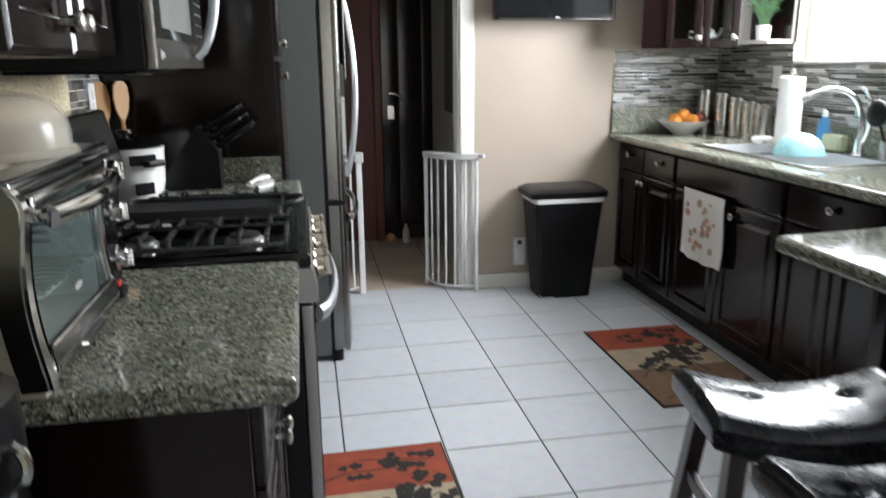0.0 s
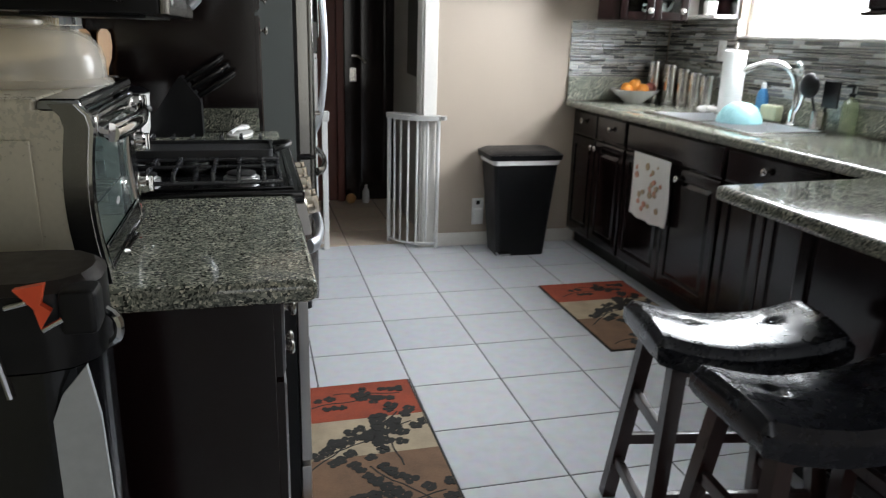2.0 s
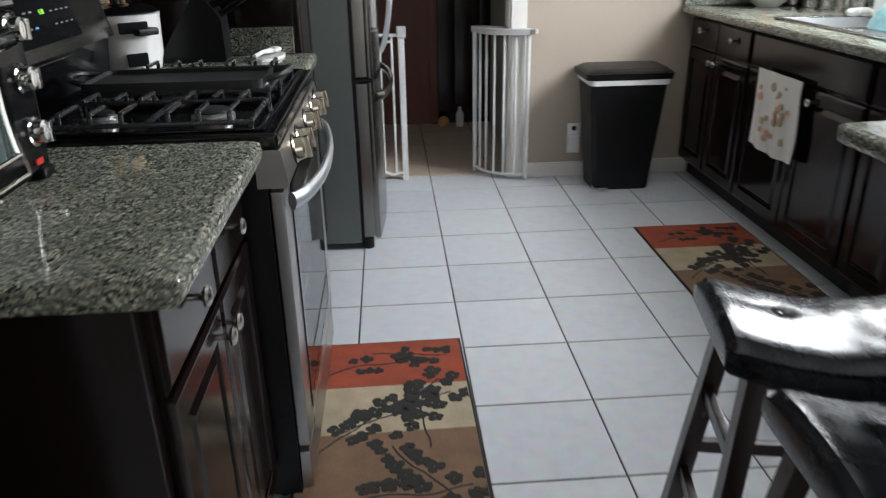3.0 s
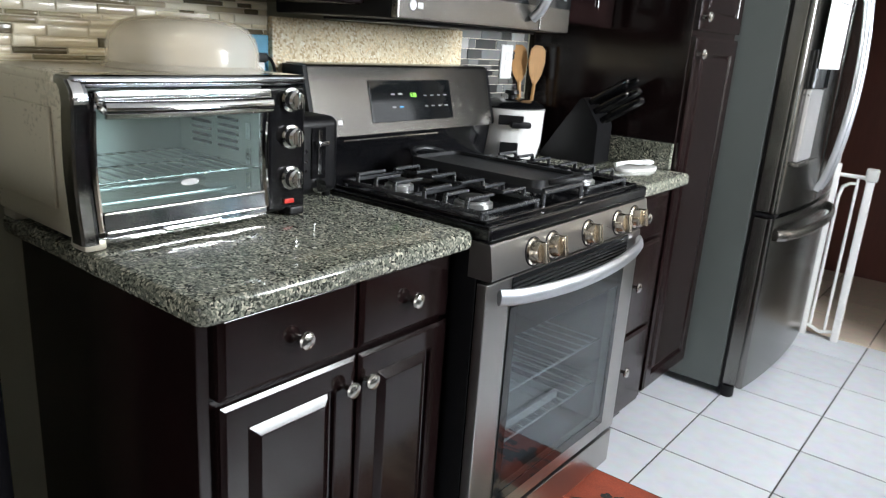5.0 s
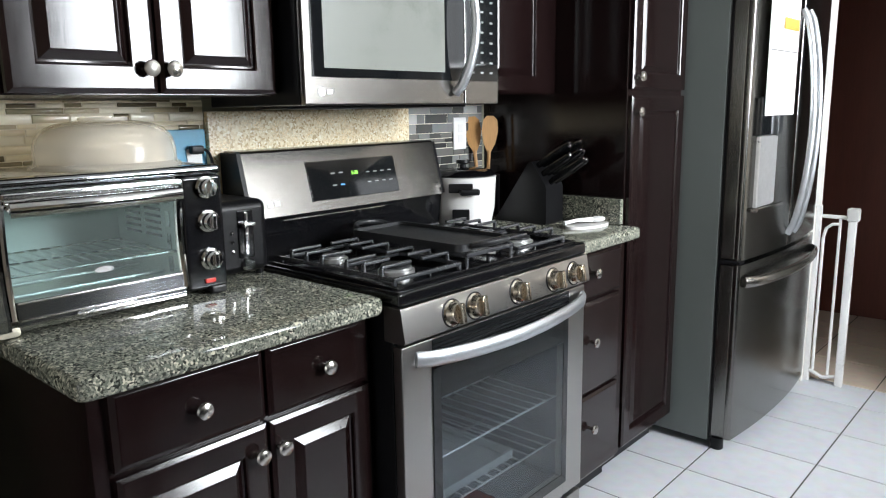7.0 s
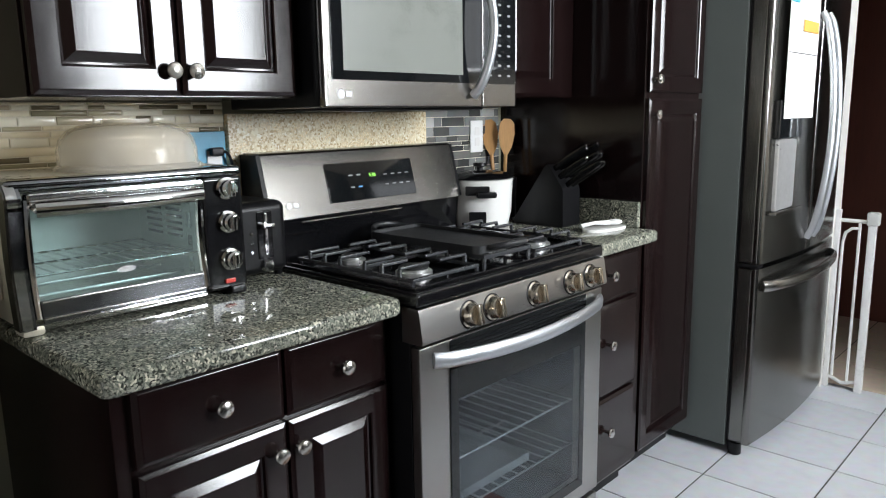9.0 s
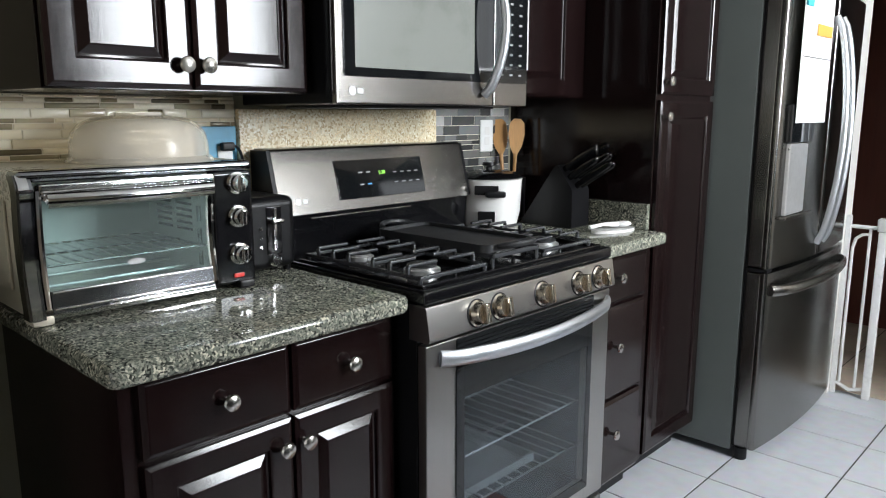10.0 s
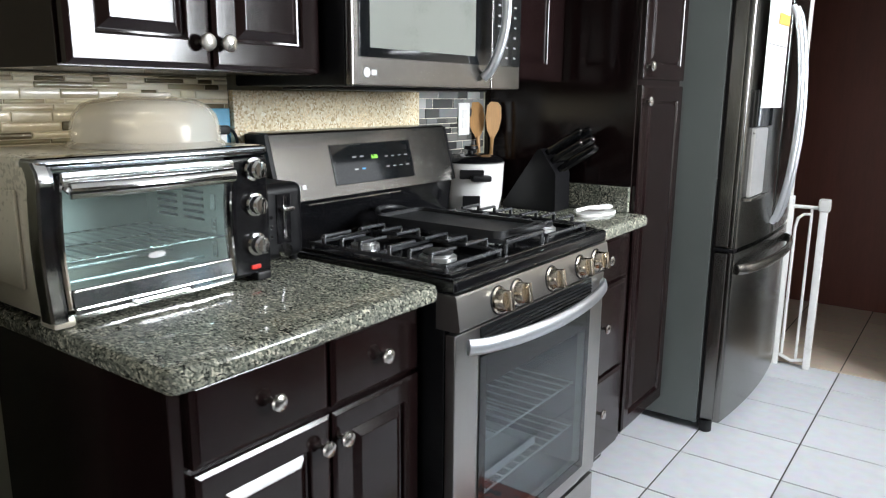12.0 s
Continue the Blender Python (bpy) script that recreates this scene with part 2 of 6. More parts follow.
LEAF = surface("grass_leaf", (0.045, 0.11, 0.04), 0.5, vary=0.4, grain=20)
CLOTH = surface("white_cloth", (0.72, 0.70, 0.66), 0.9, vary=0.06, grain=300, bump=0.5)
RUG_RED = surface("rust_red_pile", (0.271, 0.051, 0.023), 0.95, vary=0.35, scale=14, grain=260, bump=0.6)
RUG_BEIGE = surface("beige_pile", (0.36, 0.29, 0.20), 0.95, vary=0.25, scale=14, grain=260, bump=0.6)
RUG_BROWN = surface("brown_pile", (0.17, 0.098, 0.058), 0.95, vary=0.3, scale=14, grain=260, bump=0.6)
RUG_DARK = surface("charcoal_pile", (0.018, 0.017, 0.015), 0.95, vary=0.3, grain=260, bump=0.6)
PRINT = surface("printed_brown_ink", (0.42, 0.31, 0.20), 0.9, vary=0.2)
PRINT_RED = surface("printed_red_ink", (0.55, 0.28, 0.20), 0.9, vary=0.2)
KEY_PRINT = surface("grey_key_print", (0.26, 0.26, 0.26), 0.5, vary=0.05)
LOGO = surface("silver_print", (0.5, 0.5, 0.5), 0.45, metal=0.4)
ORANGE_CARD = surface("orange_card", (0.80, 0.36, 0.07), 0.7, vary=0.05)
TEAL_CARD = surface("teal_card", (0.05, 0.42, 0.48), 0.6, vary=0.05)
LED_GREEN = glow("green_digits", (0.35, 1.0, 0.1), 1.6)
LED_BLUE = glow("blue_digits", (0.1, 0.5, 1.0), 0.8)
BACK = glow("bright_outdoors", (1.0, 1.0, 1.0), 5.0)


# ---------- building tools ----------
class Mesh:
    """Collects vertices and faces; every method adds one solid."""

    def __init__(self):
        self.v, self.f = [], []

    def add(self, verts, faces, m=None):
        k = len(self.v)
        self.v += [tuple(m @ Vector(p)) if m else tuple(p) for p in verts]
        self.f += [tuple(i + k for i in f) for f in faces]
        return self

    def box(self, x0, x1, y0, y1, z0, z1, bevel=0.0, seg=2, m=None):
        bm = bmesh.new()
        bmesh.ops.create_cube(bm, size=1, matrix=Matrix.Translation(((x0 + x1) / 2, (y0 + y1) / 2, (z0 + z1) / 2)) @ Matrix.Diagonal((abs(x1 - x0), abs(y1 - y0), abs(z1 - z0), 1)))
        if bevel:
            bmesh.ops.bevel(bm, geom=bm.edges[:], offset=min(bevel, 0.49 * min(abs(x1 - x0), abs(y1 - y0), abs(z1 - z0))), segments=seg, profile=0.5, affect="EDGES")
        bm.verts.index_update()
        self.add([v.co[:] for v in bm.verts], [[v.index for v in f.verts] for f in bm.faces], m)
        bm.free()
        return self

    def lathe(self, profile, n=32, m=None):
        """profile: (radius, height) pairs, turned round z."""
        verts, faces = [], []
        for r, h in profile:
            verts += [(r * math.cos(2 * math.pi * i / n), r * math.sin(2 * math.pi * i / n), h) for i in range(n)]
        for j in range(len(profile) - 1):
            for i in range(n):
                a, b = j * n + i, j * n + (i + 1) % n
                faces.append((a, b, b + n, a + n))
        if profile[0][0] > 1e-6:
            faces.append(tuple(reversed(range(n))))
        if profile[-1][0] > 1e-6:
            faces.append(tuple(range((len(profile) - 1) * n, len(profile) * n)))
        return self.add(verts, faces, m)

    def cyl(self, a, b, r, n=16, r2=None):
        a, b = Vector(a), Vector(b)
        m = Matrix.Translation(a) @ (b - a).to_track_quat("Z", "Y").to_matrix().to_4x4()
        h = (b - a).length
        c = min(r, r2 or r) * 0.12
        return self.lathe([(r - c, 0), (r, c), (r2 or r, h - c), ((r2 or r) - c, h)], n, m)

    def ball(self, c, r, n=16, squash=(1, 1, 1)):
        prof = [(max(1e-7, r * math.sin(math.pi * i / n)), -r * math.cos(math.pi * i / n)) for i in range(n + 1)]
        return self.lathe(prof, n + 4, Matrix.Translation(c) @ Matrix.Diagonal((*squash, 1)))

    def tube(self, path, r, n=10, flat=1.0, closed=False):
        """A round bar along a smooth path of points; flat squeezes it across its second axis."""
        path = [Vector(p) for p in path]
        verts, faces, up = [], [], None
        for i, p in enumerate(path):
            d = (path[min(i + 1, len(path) - 1)] - path[max(i - 1, 0)]).normalized()
            if up is None:
                up = d.orthogonal().normalized() if abs(d.z) > 0.9 else Vector((0, 0, 1))
            s = d.cross(up).normalized()
            up = s.cross(d).normalized()
            rr = r[i] if isinstance(r, (list, tuple)) else r
            verts += [p + s * rr * math.cos(2 * math.pi * k / n) + up * rr * flat * math.sin(2 * math.pi * k / n) for k in range(n)]
        for i in range(len(path) - 1):
            for k in range(n):
                a, b = i * n + k, i * n + (k + 1) % n
                faces.append((a, b, b + n, a + n))
        faces += [tuple(reversed(range(n))), tuple(range((len(path) - 1) * n, len(path) * n))]
        return self.add(verts, faces)

    def prism(self, poly, h0, h1, m=None):
        """A flat outline in x, y raised from h0 to h1."""
        n = len(poly)
        verts = [(x, y, h0) for x, y in poly] + [(x, y, h1) for x, y in poly]
        faces = [tuple(reversed(range(n))), tuple(range(n, 2 * n))] + [(i, (i + 1) % n, (i + 1) % n + n, i + n) for i in range(n)]
        return self.add(verts, faces, m)

    def panel(self, x0, x1, z0, z1, y_back, steps):
        """A door leaf facing -y: steps of (inset, y), from the back edge to the middle."""
        verts, faces = [(x0, y_back, z0), (x1, y_back, z0), (x1, y_back, z1), (x0, y_back, z1)], [(3, 2, 1, 0)]
        for i, (d, y) in enumerate(steps):
            k = len(verts)
            verts += [(x0 + d, y, z0 + d), (x1 - d, y, z0 + d), (x1 - d, y, z1 - d), (x0 + d, y, z1 - d)]
            faces += [(k - 4 + j, k - 4 + (j + 1) % 4, k + (j + 1) % 4, k + j) for j in range(4)]
        k = len(verts) - 4
        faces.append((k, k + 1, k + 2, k + 3))
        return self.add(verts, faces)

    def mesh(self, name, mat, angle=40):
        me = bpy.data.meshes.new(name)
        me.from_pydata(self.v, [], self.f)
        bm = bmesh.new()
        bm.from_mesh(me)
        bmesh.ops.recalc_face_normals(bm, faces=bm.faces[:])
        bm.normal_update()
        area = {f: f.calc_area() for f in bm.faces}
        near, soft = math.cos(radians(angle)), []
        for f in bm.faces:  # area-weighted soft normals keep large faces flat
            for v in f.verts:
                n = Vector((0, 0, 0))
                for g in v.link_faces:
                    if g is f or g.normal.dot(f.normal) > near:
                        n += g.normal * area[g]
                soft.append(n.normalized() if n.length > 1e-12 else f.normal.copy())
        bm.to_mesh(me)
        bm.free()
        me.polygons.foreach_set("use_smooth", [True] * len(me.polygons))
        me.normals_split_custom_set(soft)
        me.materials.append(mat)
        return me


def part(name, b, mat, parent, label="", m=None):
    ob = new(name, b.mesh(name, mat) if isinstance(b, Mesh) else b)
    ob.parent = parent
    if m:
        ob.matrix_basis = m
    return tagged(ob, label)


def thing(name, m, label, category, group="", kind=""):
    ob = new(name)
    ob.empty_display_size = 0.05
    ob.matrix_world = m
    return tagged(ob, label, category, group, kind)


def solid(name, b, mat, label, category, group="", kind="", m=None):
    ob = new(name, b.mesh(name, mat))
    if m:
        ob.matrix_world = m
    return tagged(ob, label, category, group, kind)


def writing(name, body, size, mat, parent, m, depth=0.0004):
    cu = bpy.data.curves.new(name, "FONT")
    cu.body, cu.size, cu.extrude, cu.align_x, cu.align_y = body, size, depth, "CENTER", "CENTER"
    ob = new(name, cu)
    cu.materials.append(mat)
    ob.parent = parent
    ob.matrix_basis = m
    return ob


def bezier(p0, p1, p2, p3, n):
    p0, p1, p2, p3 = map(Vector, (p0, p1, p2, p3))
    return [tuple(p0 * (1 - t) ** 3 + p1 * 3 * t * (1 - t) ** 2 + p2 * 3 * t * t * (1 - t) + p3 * t ** 3) for t in (i / n for i in range(n + 1))]

# ---------- the room ----------
DOOR_X0, DOOR_X1, DOOR_Z, YN2 = 0.235, 0.985, 2.05, 4.28
HALL_Y = 5.55


def structure(name, b, mat, label):
    return solid(name, b, mat, label, name.split("_")[0], kind="structure")


structure("wall_west", Mesh().box(XW - 0.12, XW, YS, YN2, 0, ZC), OLIVE, "olive painted kitchen wall behind the stove and cabinets")
structure("wall_north", Mesh().box(DOOR_X1, XE + 0.12, YN, YN2, 0, ZC).box(XW, DOOR_X0, YN, YN2, 0, ZC).box(DOOR_X0, DOOR_X1, YN, YN2, DOOR_Z, ZC), WALL, "beige painted wall with an open doorway to the hall")
structure("wall_east", Mesh().box(XE, XE + 0.14, YS, WIN_Y0, 0, ZC).box(XE, XE + 0.14, WIN_Y1, YN, 0, ZC)
          .box(XE, XE + 0.14, WIN_Y0, WIN_Y1, 0, WIN_Z0).box(XE, XE + 0.14, WIN_Y0, WIN_Y1, WIN_Z1, ZC), WALL, "beige painted wall with the window over the sink")
# Unseen wall, opened wide only to let the south fill light in.
structure("wall_south", Mesh().box(XW, 0.1, YS - 0.14, YS, 0, ZC).box(2.3, XE, YS - 0.14, YS, 0, ZC).box(0.1, 2.3, YS - 0.14, YS, 2.1, ZC).box(0.1, 2.3, YS - 0.14, YS, 0, 0.2), WALL, "unseen beige wall with a wide opening added for the fill light")
structure("ceiling", Mesh().box(XW - 0.12, XE + 0.14, YS - 0.14, YN2, ZC, ZC + 0.1), CEILING, "plain white ceiling")
structure("backdrop", Mesh().box(4.2, 4.25, 0.5, 5.5, 0, 4), BACK, "overexposed daylight outside the window")
for x0, x1, nm in ((DOOR_X1, DOOR_X1 + 0.082, "trim"), (DOOR_X0 - 0.022, DOOR_X0, "trim")):
    structure(nm, Mesh().box(x0, x1, YN - 0.016, YN, 0, DOOR_Z + 0.08, 0.005), WHITE_PAINT, "white painted door casing")
structure("trim", Mesh().box(DOOR_X0, DOOR_X1, YN - 0.016, YN, DOOR_Z, DOOR_Z + 0.08, 0.005), WHITE_PAINT, "white painted head casing of the doorway")
structure("trim", Mesh().box(DOOR_X1 - 0.014, DOOR_X1, YN, YN2, 0, DOOR_Z, 0.003), WHITE_PAINT, "white painted door jamb")
structure("trim", Mesh().box(DOOR_X0, DOOR_X0 + 0.014, YN, YN2, 0, DOOR_Z, 0.003), WHITE_PAINT, "white painted door jamb")
structure("baseboard", Mesh().box(DOOR_X1 + 0.082, 2.02, YN - 0.014, YN, 0, 0.085, 0.005), WHITE_PAINT, "white painted baseboard along the beige wall")

window = thing("window_1", pose(XE, WIN_Y0, WIN_Z0), "bright overexposed window over the kitchen sink", "window", kind="structure")
part("window_frame", Mesh().box(0.05, 0.09, 0, 0.035, 0, WIN_Z1 - WIN_Z0, 0.004).box(0.05, 0.09, WIN_Y1 - WIN_Y0 - 0.035, WIN_Y1 - WIN_Y0, 0, WIN_Z1 - WIN_Z0, 0.004)
     .box(0.05, 0.09, 0.035, WIN_Y1 - WIN_Y0 - 0.035, 0, 0.035, 0.004).box(0.05, 0.09, 0.035, WIN_Y1 - WIN_Y0 - 0.035, WIN_Z1 - WIN_Z0 - 0.035, WIN_Z1 - WIN_Z0, 0.004), WHITE_PAINT, window)
part("window_sill", Mesh().box(-0.012, 0.05, 0.002, WIN_Y1 - WIN_Y0 - 0.002, 0.001, 0.016, 0.004), WHITE_PAINT, window)

# the hall behind the doorway
structure("wall_hall_east", Mesh().box(1.06, 1.18, YN2, HALL_Y, 0, ZC), HALL_WALL, "grey-beige wall of the dim hall")
structure("wall_hall_west", Mesh().box(-1.1, -1.0, YN2, HALL_Y, 0, ZC), HALL_WALL, "grey-beige wall of the dim hall")
structure("wall_hall_north", Mesh().box(-1.1, 1.18, HALL_Y, HALL_Y + 0.1, 0, ZC), HALL_DARK, "dark red-brown wall at the end of the hall")
structure("wall_hall_south", Mesh().box(-1.1, XW - 0.12, YN2 - 0.12, YN2, 0, ZC), HALL_WALL, "grey-beige wall of the dim hall")
structure("ceiling_hall", Mesh().box(-1.1, 1.18, YN2, HALL_Y + 0.1, ZC, ZC + 0.1), CEILING, "plain white hall ceiling")

hall_door = thing("hall_door", pose(0.62, HALL_Y, 0), "dark stained hall door with a lever handle, closed", "door", kind="structure")
part("leaf", Mesh().panel(0.06, 0.48, 0.01, 2.02, -0.002, [(0, -0.035), (0.004, -0.04), (0.11, -0.04), (0.125, -0.03), (0.14, -0.034)]), ESPRESSO, hall_door)
part("door_frame", Mesh().box(0.0, 0.055, -0.05, -0.002, 0, 2.1, 0.006).box(0.485, 0.54, -0.05, -0.002, 0, 2.1, 0.006).box(0.055, 0.485, -0.05, -0.002, 2.03, 2.1, 0.006), HALL_DARK, hall_door)
lever = part("door_handle", Mesh().cyl((0.12, -0.04, 1.12), (0.12, -0.09, 1.12), 0.011).tube([(0.12, -0.09, 1.12), (0.15, -0.095, 1.12), (0.19, -0.09, 1.10), (0.215, -0.085, 1.07)], 0.009), NICKEL, hall_door, "satin metal lever handle")
part("key_plate", Mesh().box(0.10, 0.15, -0.046, -0.0405, 0.93, 1.03, 0.002), NICKEL, hall_door)
solid("hanging_coat", Mesh().box(-0.03, 0.0, -0.28, 0.25, 0, 0.95, 0.012), surface("dark_olive_cloth", (0.045, 0.045, 0.035), 0.9, vary=0.2, grain=200, bump=0.4), "dark cloth hanging flat on the hall wall", "cloth", m=pose(1.058, 4.62, 1.02, 2, 0, 0))
solid("ball", Mesh().ball((0, 0, 0), 0.04), WOOD, "small tan ball lying on the hall floor", "ball", m=pose(0.71, 5.42, 0.04))
solid("bottle", Mesh().lathe([(0.025, 0), (0.028, 0.01), (0.028, 0.09), (0.012, 0.12), (0.012, 0.14)], 16), WHITE, "small pale bottle on the hall floor", "bottle", m=pose(0.83, 5.44, 0.0))


# ---------- cabinets ----------
RAISED = [(0, -0.0145), (0.008, -0.0185), (0.010, -0.019), (0.050, -0.019), (0.053, -0.017), (0.055, -0.0105), (0.059, -0.0095), (0.077, -0.0185), (0.079, -0.019)]
SLAB = [(0, -0.013), (0.009, -0.0178), (0.012, -0.019)]
KNOB_PROFILE = [(0.0055, 0), (0.0055, 0.010), (0.008, 0.014), (0.0155, 0.017), (0.0165, 0.021), (0.0145, 0.025), (0.008, 0.0275), (1e-6, 0.028)]


def knob(parent, x, z, y=-0.019):
    part("knob", Mesh().lathe(KNOB_PROFILE, 20, pose(x, y, z, 90)), NICKEL, parent, "satin nickel knob")


def leaf(parent, x0, x1, z0, z1, knob_at=None, style=RAISED, name="door"):
    ob = part(name, Mesh().panel(x0, x1, z0, z1, -0.001, style).mesh(name, ESPRESSO, 22), ESPRESSO, parent)
    if knob_at:
        knob(ob, *knob_at)
    return ob


def west(y, x, z=0):
    return pose(x, y, z, 0, 0, 90)


def east(y, x, z=0):
    return pose(x, y, z, 0, 0, -90)


def base_body(c, w, depth, top=0.878, toe=True):
    b = Mesh().box(0, w, 0, depth, 0.095, top, 0.002)
    part("body", b, ESPRESSO, c)
    if toe:
        part("toe_kick", Mesh().box(0.004, w - 0.004, 0.06, 0.09, 0, 0.094), BLACK, c)


# left base cabinet
c = thing("base_cabinet", west(0.992, 0.013), "dark espresso base cabinet with two drawers and two raised doors", "cabinet")
base_body(c, 0.608, 0.60)
leaf(c, 0.03, 0.326, 0.722, 0.866, (0.186, 0.79), SLAB, "drawer")
leaf(c, 0.334, 0.600, 0.722, 0.866, (0.473, 0.79), SLAB, "drawer")
leaf(c, 0.03, 0.326, 0.11, 0.712, (0.300, 0.657))
leaf(c, 0.334, 0.600, 0.11, 0.712, (0.352, 0.657))

# drawer unit between stove and pantry
c = thing("drawer_cabinet", west(2.392, 0.027), "dark espresso cabinet with a stack of three drawers", "cabinet")
base_body(c, 0.378, 0.61)
for z0, z1 in ((0.715, 0.862), (0.40, 0.705), (0.105, 0.39)):
    leaf(c, 0.01, 0.325, z0, z1, (0.14, (z0 + z1) / 2 + (0.01 if z0 > 0.5 else 0.02 if z0 > 0.3 else 0.03)), SLAB, "drawer")

# pantry
c = thing("pantry_cabinet", west(2.772, 0.018), "tall dark espresso pantry cabinet beside the refrigerator", "cabinet")
part("body", Mesh().box(0, 0.412, 0, 0.625, 0.095, 2.25, 0.002), ESPRESSO, c)
part("toe_kick", Mesh().box(0.004, 0.408, 0.07, 0.10, 0, 0.094), BLACK, c)
leaf(c, 0.006, 0.406, 0.11, 1.345, (0.03, 1.292))
leaf(c, 0.006, 0.406, 1.365, 2.24, (0.03, 1.405))

# upper cabinets on the stove wall
c = thing("upper_cabinet", west(1.012, -0.258, 1.347), "dark espresso upper cabinet with two raised panel doors", "cabinet", "upper cabinets on the stove wall")
part("body", Mesh().box(0, 0.572, 0, 0.318, 0, 0.86, 0.002), ESPRESSO, c)
for a, e, k, swing in ((0.004, 0.283, 0.262, 1.3), (0.289, 0.568, 0.310, 0.3)):
    d = leaf(c, a, e, 0.004, 0.85, (k, 0.052))
    d.matrix_basis = pose(e, -0.001, 0, 0, 0, swing) @ pose(-e, 0, 0)  # doors turned a little to place the window's reflection on them
c = thing("upper_cabinet", west(1.592, -0.258, 1.752), "short dark espresso cabinet above the microwave", "cabinet", "upper cabinets on the stove wall")
part("body", Mesh().box(0, 0.742, 0, 0.318, 0, 0.455, 0.002), ESPRESSO, c)
leaf(c, 0.004, 0.368, 0.004, 0.445)
leaf(c, 0.374, 0.738, 0.004, 0.445)
c = thing("upper_cabinet", west(2.338, -0.258, 1.355), "narrow dark espresso upper cabinet beside the pantry", "cabinet", "upper cabinets on the stove wall")
part("body", Mesh().box(0, 0.43, 0, 0.318, 0, 0.85, 0.002), ESPRESSO, c)
leaf(c, 0.006, 0.335, 0.004, 0.84, (0.035, 0.052))


def countertop(name, polys, z, mat, label):
    """Stone slab with a rounded edge; polys are outlines that meet along shared corners."""
    bm = bmesh.new()
    corner = {}
    flat = []
    for poly in polys:
        for p in poly:
            if p not in corner:
                corner[p] = bm.verts.new((p[0], p[1], z - 0.04))
        flat.append(bm.faces.new([corner[p] for p in poly]))
    r = bmesh.ops.extrude_face_region(bm, geom=flat)
    bmesh.ops.translate(bm, verts=[v for v in r["geom"] if isinstance(v, bmesh.types.BMVert)], vec=(0, 0, 0.04))
    bmesh.ops.recalc_face_normals(bm, faces=bm.faces[:])
    bm.normal_update()
    vert_edges = [e for e in bm.edges if abs(e.verts[0].co.z - e.verts[1].co.z) > 0.01 and abs(e.link_faces[0].normal.dot(e.link_faces[1].normal)) < 0.9]
    bmesh.ops.bevel(bm, geom=vert_edges, offset=0.022, segments=4, profile=0.5, affect="EDGES")
    bm.normal_update()
    rim = [e for e in bm.edges if abs(e.verts[0].co.z - e.verts[1].co.z) < 1e-5 and len(e.link_faces) == 2 and abs(abs(e.link_faces[0].normal.z) - abs(e.link_faces[1].normal.z)) > 0.5]
    bmesh.ops.bevel(bm, geom=rim, offset=0.013, segments=4, profile=0.5, affect="EDGES")
    me = bpy.data.meshes.new(name)
    bm.to_mesh(me)
    bm.free()
    me.polygons.foreach_set("use_smooth", [True] * len(me.polygons))
    me.set_sharp_from_angle(angle=radians(40))
    me.materials.append(mat)
    return tagged(new(name, me), label, "worktop")


SX0, SX1, SY0, SY1 = 2.03, 2.535, 2.53, 3.42
countertop("worktop", [[(-0.578, 0.955), (0.085, 0.955), (0.085, 1.597), (-0.578, 1.597)]], 0.919, GRANITE, "polished speckled grey-green granite worktop beside the stove")
countertop("worktop", [[(-0.578, 2.388), (0.09, 2.388), (0.09, 2.77), (-0.578, 2.77)]], 0.919, GRANITE, "small polished granite worktop between stove and pantry")
HX0, HX1, HY0, HY1 = SX0 + 0.015, SX1 - 0.06, SY0 + 0.015, SY1 - 0.015  # the cut-out for the sink
countertop("worktop", [[(1.895, 1.62), (1.215, 1.565), (1.215, 0.35), (2.578, 0.35), (2.578, HY0), (HX1, HY0), (HX0, HY0), (1.895, HY0)],
                       [(1.895, HY0), (HX0, HY0), (HX0, HY1), (1.895, HY1)], [(HX1, HY0), (2.578, HY0), (2.578, HY1), (HX1, HY1)],
                       [(1.895, HY1), (HX0, HY1), (HX1, HY1), (2.578, HY1), (2.578, 4.158), (1.895, 4.158)]], 0.922, GRANITE, "long speckled granite worktop with sink and breakfast bar")
solid("splash_slab", Mesh().box(-0.573, -0.553, 1.585, 2.335, 0.90, 1.315, 0.003), GRANITE_CREAM, "cream granite slab on the wall behind the stove", "backsplash")
solid("splash_strip", Mesh().box(-0.30, 0.018, 2.748, 2.769, 0.92, 1.006, 0.003), GRANITE, "granite upstand against the pantry side", "backsplash")
solid("splash_strip", Mesh().box(-0.575, -0.555, 0.97, 1.58, 0.92, 1.02, 0.003), GRANITE, "granite upstand along the stove wall", "backsplash")
solid("splash_strip", Mesh().box(-0.575, -0.555, 2.39, 2.747, 0.92, 1.02, 0.003), GRANITE, "granite upstand behind the slow cooker", "backsplash")
solid("splash_strip", Mesh().box(2.555, 2.575, 0.36, 4.13, 0.923, 1.035, 0.003), GRANITE, "granite upstand along the window wall", "backsplash")
solid("splash_strip", Mesh().box(1.905, 2.575, 4.135, 4.157, 0.923, 1.065, 0.003), GRANITE, "granite upstand on the beige wall", "backsplash")

